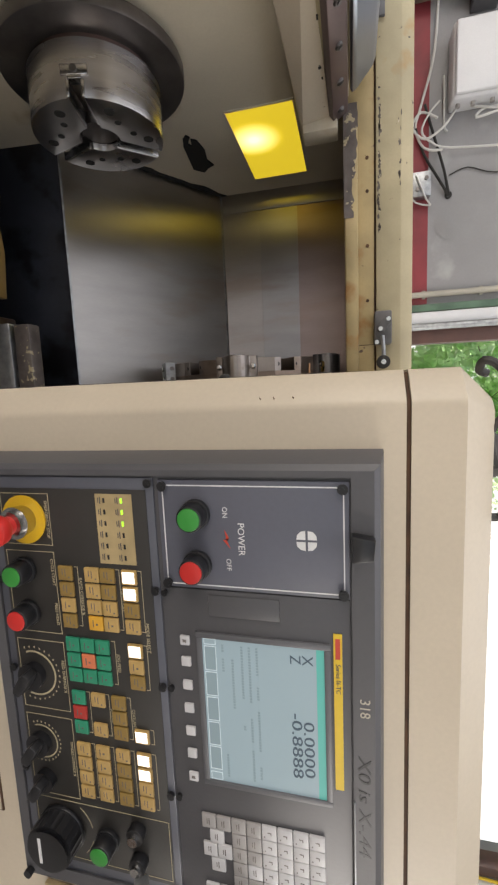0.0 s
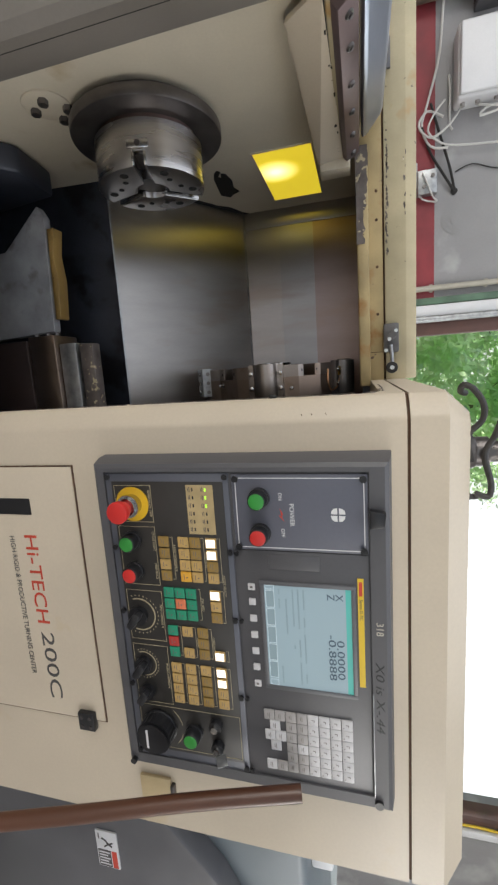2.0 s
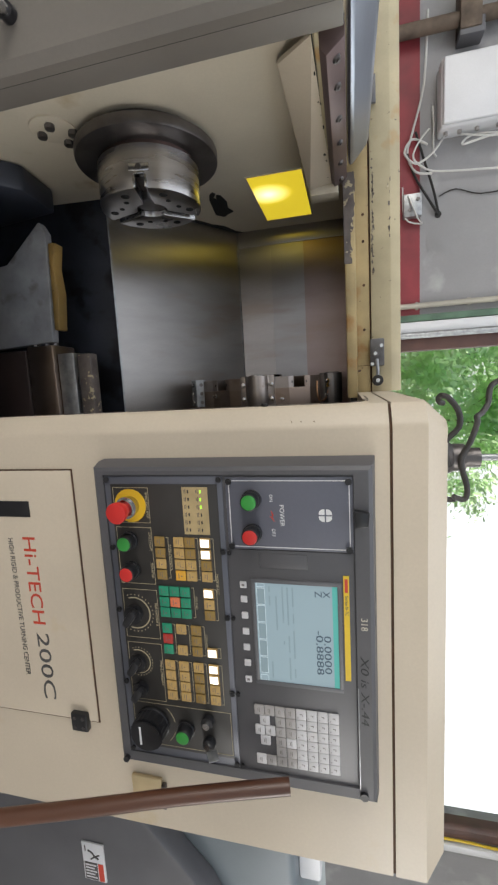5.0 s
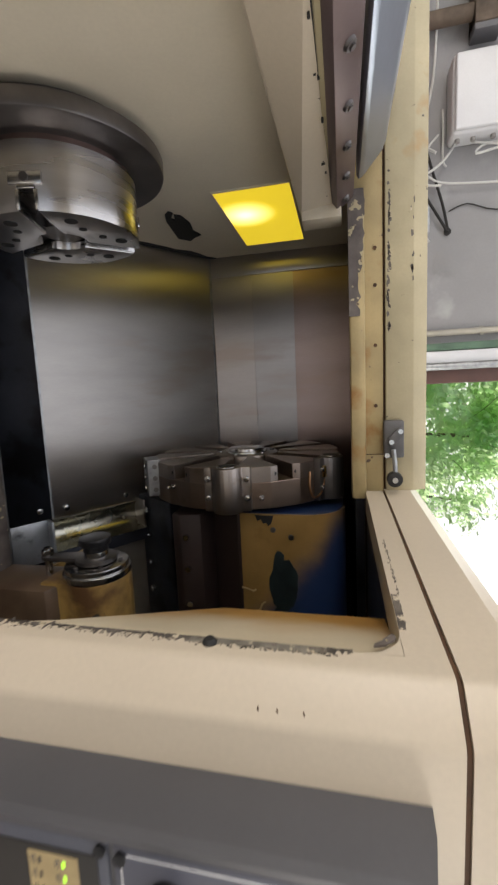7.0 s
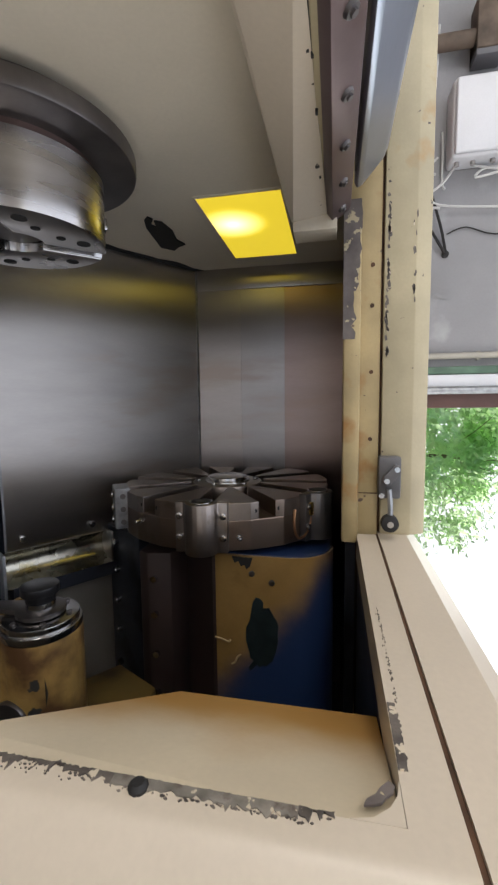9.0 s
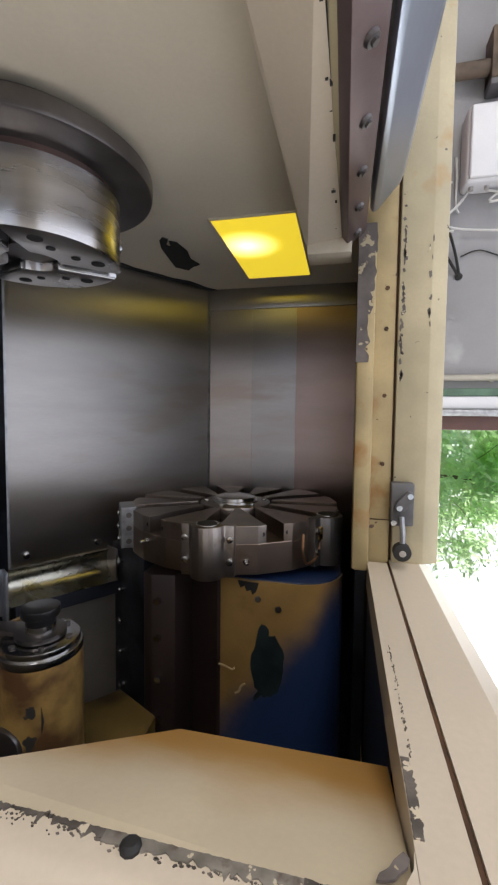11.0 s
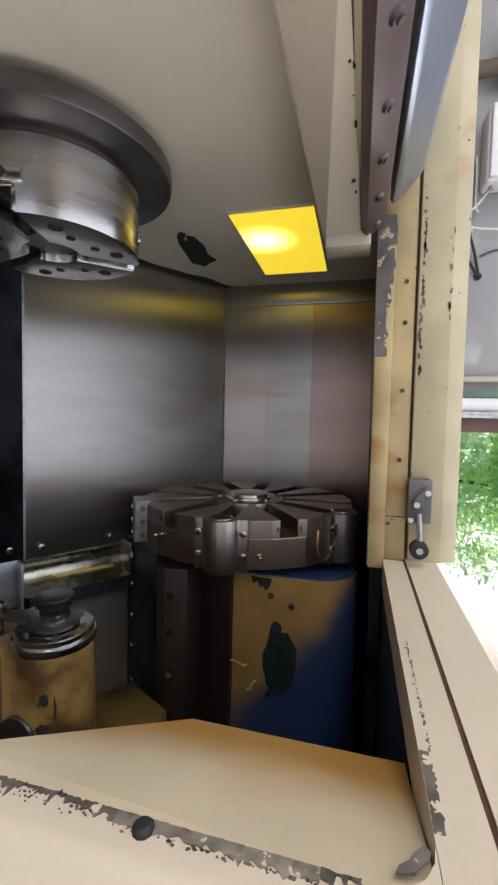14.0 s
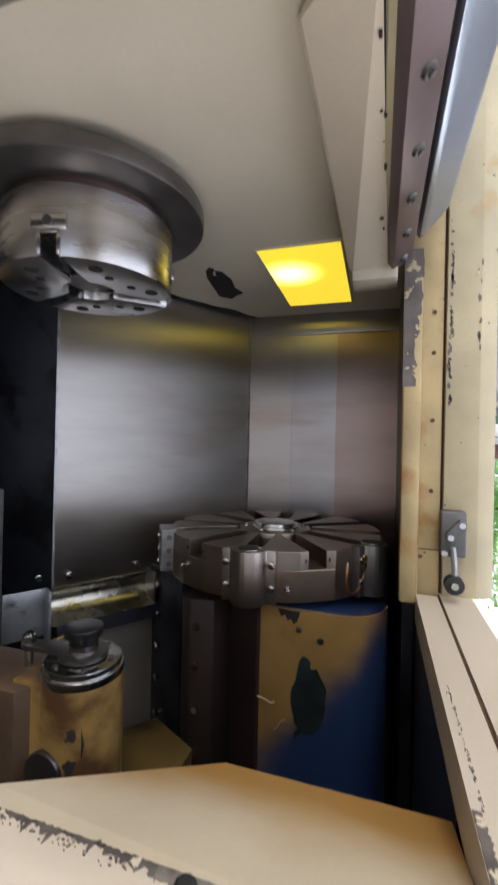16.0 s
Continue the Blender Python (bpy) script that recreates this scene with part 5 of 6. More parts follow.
OUT, MID, TOP, RIM, INN = (0.0715, 0.672, 1.040, 1.534), (0.073, 0.671, 1.0415, 1.533), (0.079, 0.666, 1.048, 1.528), (0.085, 0.660, 1.054, 1.522), (0.092, 0.640, 1.068, 1.500)


def rect(q, y):
    return [bm.verts.new(p) for p in ((q[0], y, q[2]), (q[1], y, q[2]), (q[1], y, q[3]), (q[0], y, q[3]))]


rings = [rect(OUT, FY - 0.0005), rect(MID, FY - 0.022), rect(TOP, PF - 0.003), rect(RIM, PF - 0.008), rect(INN, PF - 0.008), rect(INN, PF - 0.003)]
for a, b in zip(rings, rings[1:]):
    for k in range(4):
        bm.faces.new((a[k], a[(k + 1) % 4], b[(k + 1) % 4], b[k]))
bm.faces.new(rings[-1]), bm.faces.new(rings[0][::-1])
part("bezel", bm, BEZEL, cp, "grey painted bezel with scuffs")
PY = PF - 0.006     # face of the plates


def screw_at(parent, x, z, y, r=0.005):
    bm = bmesh.new()
    cyl(bm, (x, y, z), "Y", r, -0.004, 14, r * 0.85)
    cyl(bm, (x, y - 0.0035, z), "Y", r * 0.45, -0.001, 6)
    return part("screw", bm, BLACK, parent)


# operator plate
op = part("operator_plate", box(bmesh.new(), (0.094, PY, 1.069), (0.640, PF - 0.0025, 1.288), 0.0015), ALU, cp, "blue-grey frame of operator keys")
part("key_field", box(bmesh.new(), (0.108, PY - 0.0016, 1.081), (0.622, PY - 0.0002, 1.279), 0.0005), OPPLATE, op, "black-brown printed field")
for x in (0.100, 0.225, 0.345, 0.49, 0.632):
    screw_at(op, x, 1.283, PY)
for x in (0.100, 0.225, 0.345, 0.49, 0.632):
    screw_at(op, x, 1.0745, PY)
SY = PY - 0.0019
bm = bmesh.new()


def outline(bm, x0, x1, z0, z1, w=0.0007, y=None):
    y = SY if y is None else y
    for lo, hi in (((x0, z0), (x1, z0 + w)), ((x0, z1 - w), (x1, z1)), ((x0, z0 + w), (x0 + w, z1 - w)), ((x1 - w, z0 + w), (x1, z1 - w))):
        box(bm, (lo[0], y, lo[1]), (hi[0], y + 0.0004, hi[1]))


for q in ((0.114, 0.178, 1.085, 1.153), (0.186, 0.292, 1.085, 1.153), (0.303, 0.398, 1.085, 1.153), (0.408, 0.524, 1.085, 1.153), (0.530, 0.616, 1.084, 1.277)):
    bm = bmesh.new()
    outline(bm, *q)
    part("printed_frame", bm, LINE, op, smooth=False)
for x0, x1, z in ((0.203, 0.278, 1.266), (0.295, 0.352, 1.266), (0.203, 0.278, 1.238), (0.203, 0.278, 1.183), (0.294, 0.350, 1.224),
                  (0.366, 0.422, 1.238), (0.366, 0.422, 1.209), (0.366, 0.422, 1.182), (0.438, 0.515, 1.266), (0.438, 0.515, 1.237), (0.438, 0.515, 1.209), (0.438, 0.515, 1.182), (0.405, 0.424, 1.266)):
    bm = bmesh.new()
    box(bm, (x0, SY, z), (x1, SY + 0.0004, z + 0.0007))
    for x in (x0, x1):
        box(bm, (x - 0.0004, SY, z - 0.004), (x + 0.0004, SY + 0.0004, z + 0.0007))
    part("printed_bracket", bm, LINE, op, smooth=False)
for tx, x, z, sz in (("MODE SELECT", 0.285, 1.268, 0.0058), ("FUNCTION", 0.240, 1.2395, 0.0055), ("RAPID OVERRIDE %", 0.240, 1.185, 0.0055), ("JOG FEED", 0.322, 1.2265, 0.0055), ("EMERGENCY STOP", 0.146, 1.1475, 0.0055),
                     ("CYCLE START", 0.212, 1.1475, 0.0055), ("FEED HOLD", 0.266, 1.1475, 0.0055), ("FEED OVERRIDE %", 0.350, 1.1475, 0.0055), ("SPINDLE OVERRIDE %", 0.466, 1.1475, 0.0052),
                     ("COOLANT", 0.394, 1.2405, 0.0055), ("SPINDLE", 0.394, 1.2115, 0.005)):
    words("lettering", tx, (x, SY + 0.0002, z + 0.001), sz, LINE, op, thin=0.0004)


def key_mesh(name, w, h, mat, legend=None, t=0.0035):
    bm = bmesh.new()
    box(bm, (-w / 2, -t, -h / 2), (w / 2, 0, h / 2), 0.0011)
    me = mesh_of(name, bm, mat)
    if legend:
        k = bmesh.new()
        k.from_mesh(me)
        n0 = len(k.faces)
        for lo, hi in legend:
            box(k, (lo[0] * w, -t - 0.0003, lo[1] * h), (hi[0] * w, -t + 0.0002, hi[1] * h))
        k.faces.ensure_lookup_table()
        for f in k.faces[n0:]:
            f.material_index = 1
        k.to_mesh(me)
        k.free()
        me.materials.append(KEY_INK)
    return me


LEGA = (((-0.30, 0.0), (0.22, 0.055)), ((-0.30, -0.2), (0.1, -0.145)), ((0.2, 0.24), (0.3, 0.34)))
LEGB = (((-0.25, -0.2), (0.25, -0.14)), ((-0.02, 0.02), (0.1, 0.16)))
KG = key_mesh("key_gold", 0.0180, 0.0190, KEY_GOLD, LEGA)
KG2 = key_mesh("key_gold_b", 0.0180, 0.0190, KEY_GOLD, LEGB)
KD = key_mesh("key_dim", 0.0180, 0.0190, KEY_DARK, LEGA)
KO = key_mesh("key_orange", 0.0180, 0.0190, KEY_ORANGE, LEGB)
KGR = key_mesh("key_green", 0.0180, 0.0185, KEY_GREEN, LEGB)
KR = key_mesh("key_red", 0.0180, 0.0185, KEY_RED, LEGB)
KS = key_mesh("key_salmon", 0.0180, 0.0185, KEY_SALMON, LEGB)
KL = key_mesh("key_lit", 0.0180, 0.0190, KEY_GOLD)
bm = bmesh.new()
box(bm, (-0.0068, -0.0041, -0.0078), (0.0068, -0.003, 0.0072), 0.0003)
GLOWTOP = mesh_of("lit_face", bm, KEY_LIT)


def key(me, x, z, lit=False):
    ob = piece("key", me, op, (x, PY - 0.0016, z))
    if lit:
        tagged(ob, "brightly lit white key")
        l = new("lit_face", GLOWTOP)
        l.parent = cp
        l.matrix_parent_inverse = Matrix.Translation(-Vector(cp.location))
        l.location = (x, PY - 0.0016, z)


P = 0.0203
for i in range(4):
    key(KL if i < 2 else (KD if i == 2 else KG), 0.2105 + P * i, 1.252, i < 2)
    key((KD, KD, KG, KG2)[i], 0.2105 + P * i, 1.224)
    key((KG, KG, KG, KO)[i], 0.2105 + P * i, 1.2035)
    key((KD, KD, KG2, KD)[i], 0.2105 + P * i, 1.168)
for i in range(3):
    key(KL if i == 0 else (KG2 if i == 1 else KD), 0.302 + P * i, 1.252, i == 0)
    for j in range(3):
        key(KS if i == 1 and j == 1 else KGR, 0.302 + P * i, 1.2085 - 0.0202 * j)
    key((KGR, KR, KGR)[i], 0.3735 + P * i, 1.1685)
    key(KD, 0.3735 + P * i, 1.2235)
for x in (0.3735, 0.4141):
    key(KG, x, 1.1955)
key(KL, 0.4141, 1.2515, True)
for i in range(4):
    key(KL if i < 2 else KG, 0.4455 + P * i, 1.2515, i < 2)
    key((KG, KD, KD, KD)[i], 0.4455 + P * i, 1.223)
    key(KG2 if i < 2 else KG, 0.4455 + P * i, 1.195)
    key(KG, 0.4455 + P * i, 1.168)

# indicator label
il = part("indicator_label", box(bmesh.new(), (0.113, SY - 0.0004, 1.216), (0.196, SY + 0.0005, 1.262)), GOLD, op, "gold label with small lamps")
for i in range(6):
    for j in range(2):
        bm = bmesh.new()
        box(bm, (-0.0028, 0, -0.0012), (0.0028, 0.0005, 0.0012))
        bm.transform(Matrix.Translation((0.1205 + 0.0135 * i, SY - 0.0008, 1.249 - 0.022 * j)))
        lit = j == 0 and i < 3
        part("indicator", bm, LED_GREEN if lit else BLACK, cp)
bm = bmesh.new()
for i in range(6):
    for j in range(2):
        box(bm, (0.1165 + 0.0135 * i, SY - 0.0006, 1.2435 - 0.022 * j), (0.1245 + 0.0135 * i, SY - 0.0003, 1.2447 - 0.022 * j))
        box(bm, (0.1175 + 0.0135 * i, SY - 0.0006, 1.2412 - 0.022 * j), (0.1235 + 0.0135 * i, SY - 0.0003, 1.2422 - 0.022 * j))
tagged(part("label_print", bm, GREY_INK, op, smooth=False), kind="stuff")

# emergency stop, push buttons, dials, handwheel
es = part("emergency_stop", cyl(bmesh.new(), (0.146, PY - 0.0016, 1.118), "Y", 0.030, -0.003, 40, 0.029), YELLOW, cp, "yellow ring of the emergency stop")
bm = bmesh.new()
cyl(bm, (0.146, PY - 0.004, 1.118), "Y", 0.0195, -0.016, 32, 0.0175)
cyl(bm, (0.146, PY - 0.019, 1.118), "Y", 0.016, -0.008, 32, 0.0155)
part("collar", bm, CHROME, es, "chrome threaded collar")
bm = bmesh.new()
cyl(bm, (0.146, PY - 0.021, 1.118), "Y", 0.011, -0.018, 28)
cyl(bm, (0.146, PY - 0.037, 1.118), "Y", 0.0185, -0.016, 36, 0.0165, bev=0.003)
part("mushroom", bm, RED, es, "red mushroom head")


def push(x, z, mat, label, y=None, r=0.0145):
    y = PY - 0.0016 if y is None else y
    b = part("push_button", cyl(bmesh.new(), (x, y, z), "Y", r + 0.002, -0.006, 32, bev=0.001), BLACK, cp, label)
    bm = bmesh.new()
    cyl(bm, (x, y - 0.005, z), "Y", r, -0.018, 32, bev=0.002)
    part("guard", bm, BLACK, b)
    bm = bmesh.new()
    cyl(bm, (x, y - 0.02, z), "Y", r - 0.0022, -0.0045, 28, bev=0.0012)
    part("lens", bm, mat, b)


push(0.210, 1.110, GREEN, "green push button in black ring")
push(0.266, 1.109, RED, "red push button in black ring")
push(0.5735, 1.190, GREEN, "green push button in black ring")


def dial(x, z, r, label, ticks=True, a0=-20, a1=200, scale_r=0.032):
    d = part("rotary_dial", cyl(bmesh.new(), (x, PY - 0.0016, z), "Y", r, -0.010, 36, r * 0.92), BLACK, cp, label)
    bm = bmesh.new()
    prism(bm, [(-r * 0.95, -0.005), (-r * 0.5, -0.007), (r * 0.5, -0.007), (r * 0.95, -0.005), (r * 0.95, 0.005), (r * 0.5, 0.007), (-r * 0.5, 0.007), (-r * 0.95, 0.005)], "Y", -0.026, -0.011, 0.0015)
    bm.transform(Matrix.Translation((x, PY - 0.0016, z)) @ Matrix.Rotation(radians(35), 4, "Y"))
    part("grip", bm, BLACK, d)
    if ticks:
        bm = bmesh.new()
        n = 19
        for i in range(n):
            a = radians(a0 + (a1 - a0) * i / (n - 1))
            b = radians(a0 + (a1 - a0) * (i + 1) / (n - 1))
            if i < n - 1:
                prism(bm, [(x + q * math.cos(w), z + q * math.sin(w)) for q, w in ((scale_r * 0.80, a), (scale_r * 0.86, a), (scale_r * 0.86, b), (scale_r * 0.80, b))], "Y", SY, SY + 0.0004)
            g = 0.0012
            cx, cz = x + scale_r * math.cos(a), z + scale_r * math.sin(a)
            box(bm, (cx - g, SY, cz - g * 0.6), (cx + g, SY + 0.0004, cz + g * 0.6))
        part("scale", bm, LINE, d, smooth=False)


dial(0.350, 1.106, 0.0175, "black rotary dial with printed scale", scale_r=0.036)
dial(0.447, 1.104, 0.0160, "black rotary dial with printed scale", scale_r=0.028)
dial(0.500, 1.106, 0.0145, "small black rotary switch", ticks=False)
hw = part("handwheel", cyl(bmesh.new(), (0.572, PY - 0.0016, 1.122), "Y", 0.034, -0.006, 48, bev=0.002), BLACK, cp, "black pulse handwheel")
bm = bmesh.new()
n = 48
prism(bm, [(0.572 + (0.0315 + 0.0012 * (i % 2)) * math.cos(2 * math.pi * i / n), 1.122 + (0.0315 + 0.0012 * (i % 2)) * math.sin(2 * math.pi * i / n)) for i in range(n)], "Y", PY - 0.030, PY - 0.0076, 0.0)
cyl(bm, (0.572, PY - 0.030, 1.122), "Y", 0.029, -0.004, 40, 0.026)
part("knob", bm, BLACK, hw)
bm = bmesh.new()
box(bm, (-0.018, 0, -0.002), (0.018, 0.0005, 0.002))
bm.transform(Matrix.Translation((0.572, PY - 0.0345, 1.112)) @ Matrix.Rotation(radians(0), 4, "Y"))
part("maker_bar", bm, WHITE_INK, hw, "plain white bar")
bm = bmesh.new()
for a0, a1 in ((45, 75), (100, 140)):
    for i in range(6):
        a, b = radians(a0 + (a1 - a0) * i / 6), radians(a0 + (a1 - a0) * (i + 1) / 6)
        prism(bm, [(0.572 + q * math.cos(w), 1.122 + q * math.sin(w)) for q, w in ((0.045, a), (0.0458, a), (0.0458, b), (0.045, b))], "Y", SY, SY + 0.0004)
part("scale", bm, LINE, hw, smooth=False)
for x, lab in ((0.549, "black key switch"), (0.593, "black key switch with key")):
    b = part("key_switch", cyl(bmesh.new(), (x, PY - 0.0016, 1.234), "Y", 0.0115, -0.012, 28, bev=0.001), BLACK, cp, lab)
    bm = bmesh.new()
    cyl(bm, (x, PY - 0.013, 1.234), "Y", 0.0065, -0.006, 20)
    part("lock_barrel", bm, CHROME, b)
bm = bmesh.new()
box(bm, (-0.0012, -0.04, -0.009), (0.0012, -0.018, 0.009), 0.0005)
bm.transform(Matrix.Translation((0.600, PY, 1.232)) @ Matrix.Rotation(radians(-30), 4, "X"))
part("inserted_key", bm, GALV, cp, "small metal key")

# power plate
pp = part("power_plate", box(bmesh.new(), (0.096, PY, 1.293), (0.219, PF - 0.0025, 1.4985), 0.0015), PLATE, cp, "slate plate with power buttons")
bm = bmesh.new()
outline(bm, 0.1015, 0.2150, 1.2985, 1.4935, 0.0013, PY - 0.0004)
part("white_border", bm, WHITE_INK, pp, smooth=False)
for x in (0.103, 0.2135):
    for z in (1.30, 1.492):
        screw_at(pp, x, z, PY - 0.0005, 0.0055)
push(0.133, 1.337, GREEN, "green power-on button in black ring", PY)
push(0.1905, 1.336, RED, "red power-off button in black ring", PY)
words("lettering", "ON", (0.131, PY - 0.0002, 1.369), 0.0078, WHITE_INK, pp, thin=0.0005)
words("lettering", "OFF", (0.189, PY - 0.0002, 1.371), 0.0078, WHITE_INK, pp, thin=0.0005)
words("lettering", "POWER", (0.160, PY - 0.0002, 1.386), 0.0105, WHITE_INK, pp, thin=0.0005)
bm = bmesh.new()
prism(bm, [(0.150, 1.368), (0.160, 1.373), (0.159, 1.369), (0.171, 1.374), (0.161, 1.366), (0.162, 1.370)], "Y", PY - 0.0005, PY + 0.0001)
part("bolt_mark", bm, RED_INK, pp, "red lightning mark", smooth=False)
bm = bmesh.new()
for sx in (-1, 1):
    for sz in (-1, 1):
        q = [(0.0012, 0.0012), (0.0105, 0.0012), (0.0098, 0.006), (0.006, 0.0098), (0.0012, 0.0105)]
        prism(bm, [(0.1585 + sx * a, 1.4555 + sz * b) for a, b in q], "Y", PY - 0.0005, PY + 0.0001)
part("round_mark", bm, WHITE_INK, pp, "plain round white mark", smooth=False)

# display unit with screen and keys
du = part("display_unit", box(bmesh.new(), (0.2205, PY + 0.001, 1.290), (0.640, PF - 0.0025, 1.4985), 0.0015), BEZEL, cp, "dark grey display unit")
for x in (0.2265, 0.345, 0.49, 0.634):
    screw_at(du, x, 1.2935, PY + 0.001, 0.004)
bm = bmesh.new()
FRO = ((0.2700, 0.4630, 1.3285, 1.4775), (0.2765, 0.4565, 1.335, 1.471))
o, i2 = FRO
for lo, hi in (((o[0], o[2]), (i2[0], o[3])), ((i2[1], o[2]), (o[1], o[3])), ((i2[0], o[2]), (i2[1], i2[2])), ((i2[0], i2[3]), (i2[1], o[3]))):
    box(bm, (lo[0], PY - 0.003, lo[1]), (hi[0], PY + 0.0005, hi[1]), 0.0006)
part("screen_frame", bm, SLATE_DARK, du)
scr = part("screen", box(bmesh.new(), (0.2765, PY - 0.0008, 1.335), (0.4565, PY + 0.0006, 1.471)), SCREEN, cp, "pale blue lit display", smooth=False)
E0 = PY - 0.0011
part("title_band", box(bmesh.new(), (0.2765, E0, 1.4625), (0.4565, E0 + 0.0002, 1.471)), SCREEN_TEAL, scr, smooth=False)
bm = bmesh.new()
for k in range(5):
    x0 = 0.2865 + 0.0315 * k
    outline(bm, x0, x0 + 0.0295, 1.337, 1.351, 0.0006, E0)
outline(bm, 0.2775, 0.2845, 1.337, 1.351, 0.0006, E0)
outline(bm, 0.4455, 0.4555, 1.337, 1.351, 0.0006, E0)
part("softkey_boxes", bm, SCREEN_LIGHT, scr, smooth=False)
bm = bmesh.new()
for k in range(5):
    x0 = 0.2865 + 0.0315 * k
    box(bm, (x0 + 0.0007, E0 + 0.0001, 1.3377), (x0 + 0.0287, E0 + 0.0003, 1.3503))
part("softkey_fill", bm, SCREEN_GREY, scr, smooth=False)
bm = bmesh.new()
for z, spans in ((1.3965, ((0.283, 0.315), (0.33, 0.345), (0.36, 0.41), (0.43, 0.444))), (1.388, ((0.283, 0.35), (0.37, 0.40), (0.41, 0.45))), (1.3795, ((0.283, 0.345), (0.38, 0.384))), (1.3685, ((0.30, 0.36),)),
                 (1.3575, ((0.283, 0.292), (0.30, 0.315), (0.42, 0.45)))):
    for a, b in spans:
        x = a
        while x < b:
            box(bm, (x, E0, z), (x + 0.0022, E0 + 0.0002, z + 0.0026))
            x += 0.0034
tagged(part("screen_print", bm, SCREEN_GREY, scr, smooth=False), kind="stuff")
words("readout", "X", (0.2915, E0, 1.4525), 0.0165, SCREEN_DARK, scr, thin=0.0003)
words("readout", "Z", (0.2915, E0, 1.4395), 0.0165, SCREEN_DARK, scr, thin=0.0003)
words("readout", "0.0000", (0.398, E0, 1.4525), 0.0165, SCREEN_DARK, scr, thin=0.0003, width=0.068)
words("readout", "-0.8888", (0.395, E0, 1.4395), 0.0165, SCREEN_DARK, scr, thin=0.0003, width=0.079)
SOFT = key_mesh("soft_key", 0.0115, 0.0115, KEY_WHITE)
SOFTM = key_mesh("soft_key_arrow", 0.0115, 0.0115, KEY_WHITE, (((-0.15, -0.2), (0.15, 0.2)),))
for i, x in enumerate((0.2825, 0.3085, 0.338, 0.3675, 0.397, 0.4265, 0.4575)):
    piece("soft_key", SOFTM if i in (0, 6) else SOFT, du, (x, PY + 0.001, 1.3145))
LEGM = (((-0.12, -0.1), (-0.06, 0.16)), ((-0.06, 0.1), (0.08, 0.16)), ((0.2, -0.34), (0.28, -0.26)))
LEGN = (((-0.25, 0.0), (0.22, 0.06)), ((-0.2, -0.14), (0.15, -0.09)))
MW = key_mesh("mdi_key", 0.0186, 0.0176, KEY_WHITE, LEGM)
MG = key_mesh("mdi_key_grey", 0.0186, 0.0176, KEY_GREY, LEGN)
MN = key_mesh("mdi_key_plain", 0.0186, 0.0176, KEY_WHITE, LEGN)
for r in range(6):
    for k in range(4):
        piece("mdi_key", MW, du, (0.5145 + 0.0195 * r, PY + 0.001, 1.4590 - 0.0184 * k))
    for k in (4, 5):
        piece("mdi_key", MN if (r, k) == (3, 4) else MG, du, (0.5145 + 0.0195 * r, PY + 0.001, 1.4590 - 0.0184 * k))
for x, z, me in ((0.5145, 1.3486, MG), (0.5145, 1.3302, MG), (0.534, 1.3394, MN), (0.5535, 1.3486, MN), (0.5535, 1.3302, MN), (0.573, 1.3394, MN), (0.612, 1.3302, MN), (0.612, 1.3486, MG)):
    piece("mdi_key", me, du, (x, PY + 0.001, z))
st = part("yellow_strip", box(bmesh.new(), (0.258, PY - 0.0006, 1.4805), (0.441, PY + 0.0014, 1.4895)), YELLOW_STRIP, du, "yellow maker strip", smooth=False)
bm = bmesh.new()
box(bm, (0.263, PY - 0.001, 1.4825), (0.286, PY - 0.0005, 1.4875))
part("maker_bar", bm, RED_INK, du, smooth=False)
words("lettering", "Series 0i-TC", (0.3085, PY - 0.0008, 1.485), 0.0068, GREY_INK, du, thin=0.0004)
part("slot_cover", box(bmesh.new(), (0.2255, PY - 0.0006, 1.345), (0.251, PY + 0.0012, 1.425), 0.0012), BEZEL, du, "memory card slot cover")
bm = bmesh.new()
prism(bm, [(0.146, 1.500), (0.174, 1.500), (0.171, 1.521), (0.150, 1.523)], "Y", PF - 0.022, PF - 0.0075, 0.002)
part("latch", bm, BLACK, cp, "dark plastic latch")
for x, z in ((0.645, 1.495),):
    bm = bmesh.new()
    cyl(bm, (x + 0.006, PF - 0.0075, z + 0.012), "Y", 0.007, -0.006, 16)
    part("screw", bm, BLACK, cp)
bm = bmesh.new()
cyl(bm, (0.655, PF - 0.0075, 1.060), "Y", 0.006, -0.008, 16)
part("screw", bm, BLACK, cp)
words("marker_note", "X0 is X-.44", (0.455, PF - 0.0084, 1.5105), 0.0185, BLACK, cp, shear=0.2, thin=0.0003, width=0.125)
words("marker_note", "318", (0.3375, PF - 0.0084, 1.5115), 0.0150, PALE_INK, cp, thin=0.0003)
bm = bmesh.new()
box(bm, (0.45, PF - 0.0105, 1.4995), (0.640, PF - 0.0075, 1.5015), 0.0006)
part("document_rail", bm, GALV, cp, "thin bright metal rail")

# ---- things round the cabinet ----
lp = thing("latch_plate", (0.77, FY, 1.08), "yellowed plastic plate with a small hinge", "plate")
part("plate", box(bmesh.new(), (0.748, FY - 0.008, 1.0315), (0.8148, FY - 0.0005, 1.0994), 0.002), CREAM_OIL, lp)
part("hinge", box(bmesh.new(), (0.7588, FY - 0.012, 1.1005), (0.8148, FY - 0.0005, 1.1091), 0.002), BLACKED, lp)

bm = bmesh.new()
tube(bm, [(0.632, 0.384, 1.383), (0.636, 0.335, 1.20), (0.645, 0.255, 0.92), (0.671, 0.003, 0.0)], 0.0135, 16)
single("broom_handle", bm, WOOD, "brown varnished wooden pole leaning on the control panel", "wooden pole")

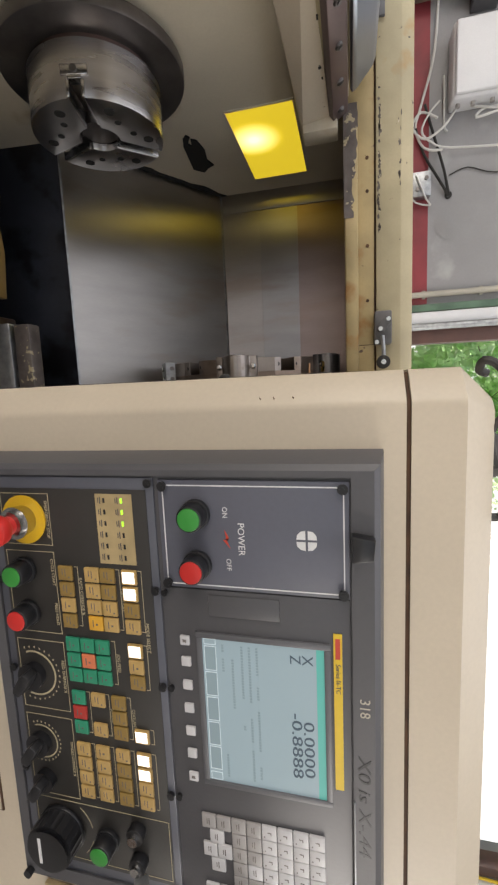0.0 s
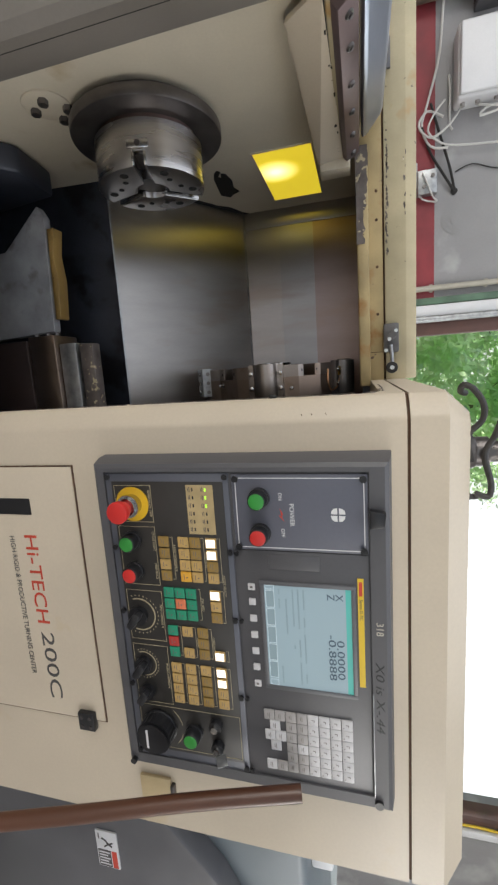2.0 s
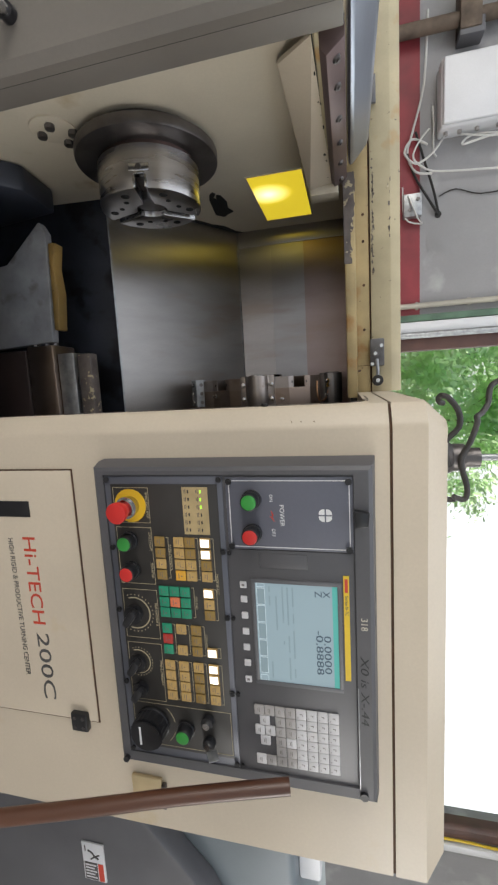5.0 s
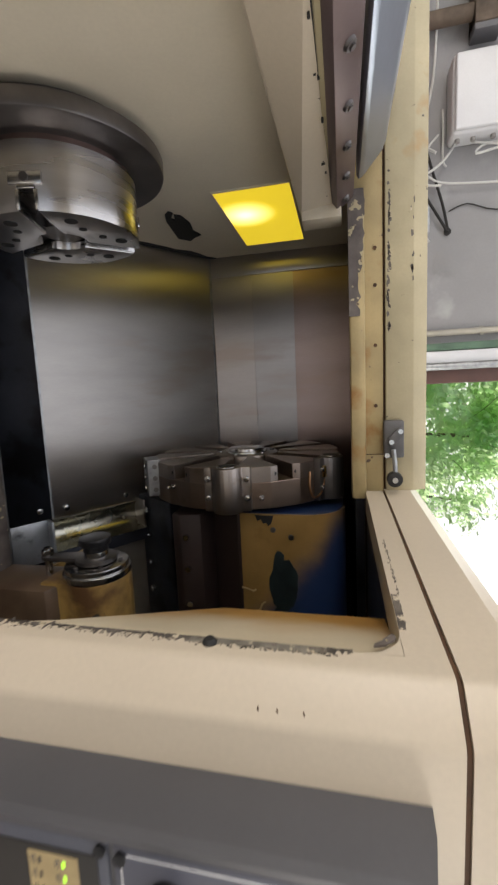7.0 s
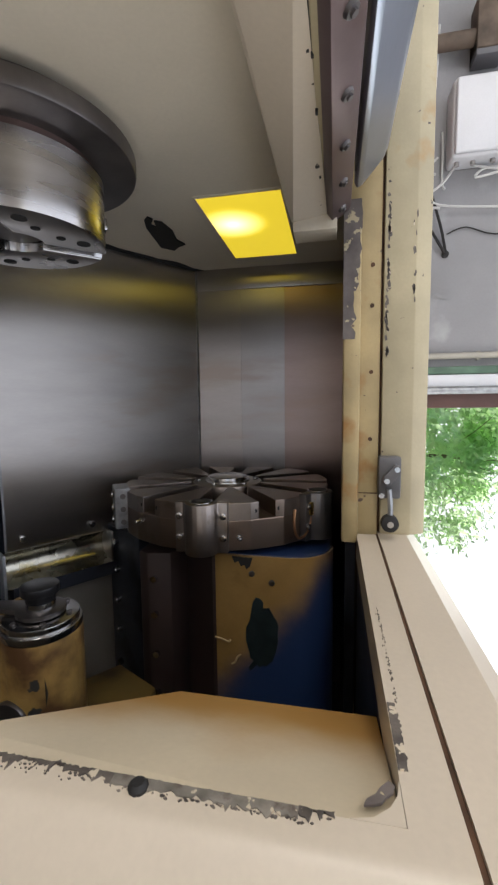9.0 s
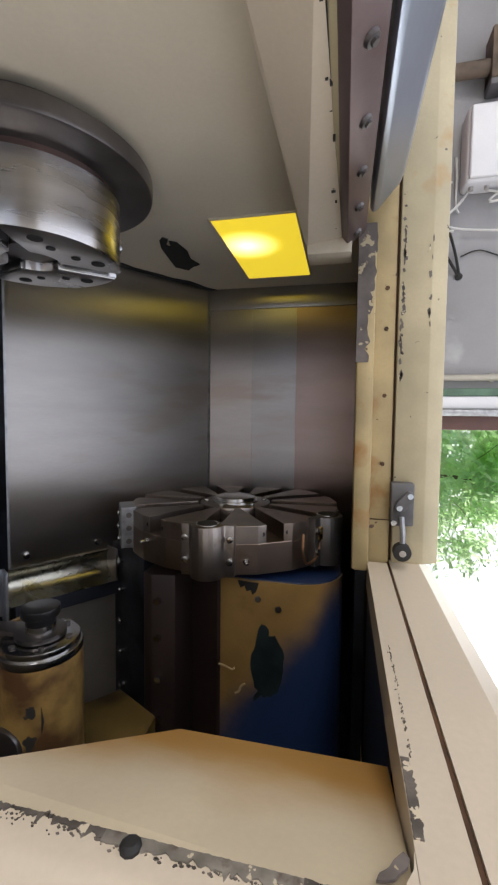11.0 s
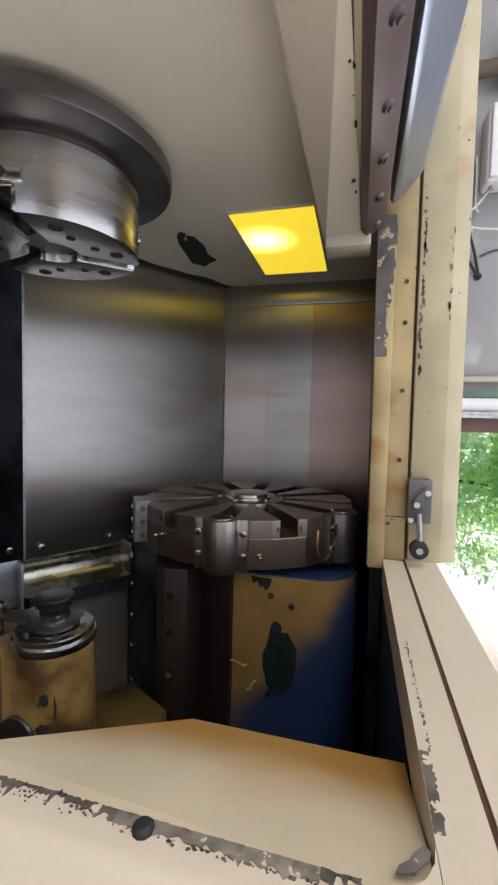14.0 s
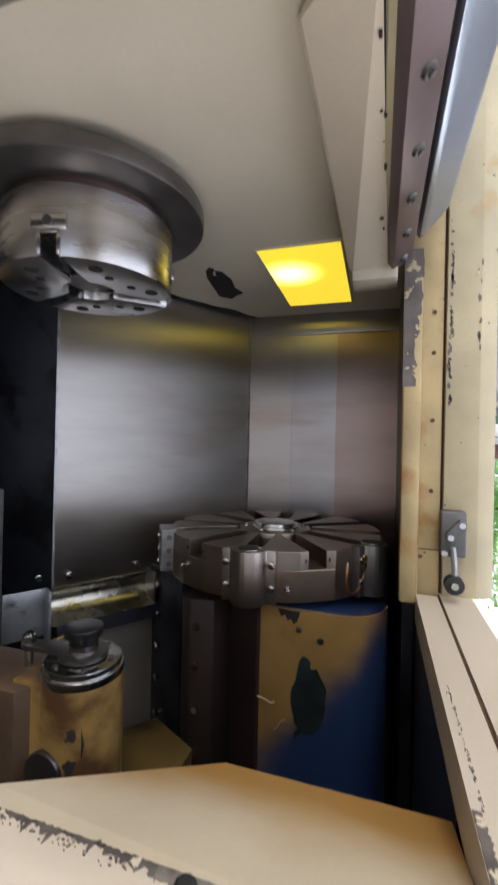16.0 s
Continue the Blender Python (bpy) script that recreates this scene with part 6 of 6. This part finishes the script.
hk = thing("hose_holder", (0.09, 0.53, 1.641), "dark coiled air hose hooks on a rod stand", "hose holder")
bm = bmesh.new()
cyl(bm, (0.09, 0.53, 1.6412), "Z", 0.030, 0.022, 24, 0.026, bev=0.002)
cyl(bm, (0.09, 0.53, 1.663), "Z", 0.024, 0.02, 24)
cyl(bm, (0.09, 0.53, 1.683), "Z", 0.017, 0.024, 20)
part("hub", bm, BLACKED, hk, "grey metal hub")
bm = bmesh.new()
cyl(bm, (0.09, 0.53, 1.70), "Z", 0.006, 0.40, 12)
part("rod", bm, GALV, hk)
bm = bmesh.new()
tube(bm, [(0.10, 0.505, 1.655), (0.06, 0.50, 1.648), (0.035, 0.50, 1.668), (0.01, 0.50, 1.668), (-0.012, 0.505, 1.655), (-0.018, 0.51, 1.643), (-0.008, 0.52, 1.641), (-0.004, 0.525, 1.65)], 0.0048, 10)
part("hook", bm, HOSE, hk)
bm = bmesh.new()
tube(bm, [(0.15, 0.50, 1.660), (0.155, 0.50, 1.678), (0.135, 0.50, 1.682), (0.09, 0.50, 1.672), (0.06, 0.50, 1.685), (0.03, 0.51, 1.698), (0.02, 0.52, 1.70), (0.015, 0.53, 1.71), (0.0, 0.54, 1.722), (-0.03, 0.55, 1.73), (-0.045, 0.55, 1.76)], 0.0048, 10)
part("hook", bm, HOSE, hk)
bm = bmesh.new()
tube(bm, [(0.10, 0.50, 1.642), (0.13, 0.50, 1.643), (0.155, 0.505, 1.65), (0.158, 0.51, 1.665)], 0.0048, 10)
part("hook", bm, HOSE, hk)

# ---- neighbouring machine ----
nm = thing("neighbouring_machine", (1.9, 1.4, 0), "blue-grey machine tool with dark lower skirt", "machine")
part("body", box(bmesh.new(), (1.28, 0.95, 0.25), (3.2, 2.1, 1.28), 0.03, 3), SLATE, nm, "blue-grey painted body")
bm = bmesh.new()
prism(bm, [(1.20, 0.0), (1.20, 0.60), (1.42, 0.80), (1.64, 0.99), (2.2, 1.27), (2.2, 0.0)], "Y", 0.86, 0.949, 0.01)
part("skirt", bm, SLATE_DARK, nm, "dark grey skirt with sloping edge")
part("base", box(bmesh.new(), (1.25, 0.96, 0.0), (3.2, 2.1, 0.249), 0.01), SLATE_DARK, nm)
sg = part("warning_sign", box(bmesh.new(), (1.525, 0.853, 0.532), (1.68, 0.859, 0.618), 0.001), WHITE, nm, "small white warning sticker")
bm = bmesh.new()
box(bm, (1.605, 0.8518, 0.537), (1.676, 0.8532, 0.588))
part("print", bm, GREY_INK, sg, smooth=False)
bm = bmesh.new()
for k in range(5):
    box(bm, (1.612 + 0.0125 * k, 0.8510, 0.541), (1.617 + 0.0125 * k, 0.8520, 0.584 - 0.008 * (k % 2)))
part("print", bm, WHITE, sg, smooth=False)
bm = bmesh.new()
box(bm, (1.605, 0.8518, 0.592), (1.676, 0.8532, 0.612))
part("print", bm, RED_INK, sg, smooth=False)
bm = bmesh.new()
box(bm, (1.537, 0.8518, 0.543), (1.560, 0.8532, 0.547))
tube(bm, [(1.555, 0.8525, 0.556), (1.562, 0.8525, 0.572), (1.574, 0.8525, 0.580), (1.585, 0.8525, 0.597)], 0.0028, 6, 3)
tube(bm, [(1.590, 0.8525, 0.566), (1.578, 0.8525, 0.582), (1.568, 0.8525, 0.600)], 0.0028, 6, 3)
part("print", bm, GREY_INK, sg, smooth=False)
part("white_box", box(bmesh.new(), (1.45, 1.05, 1.281), (1.75, 1.3, 1.36), 0.01), WHITE, nm)
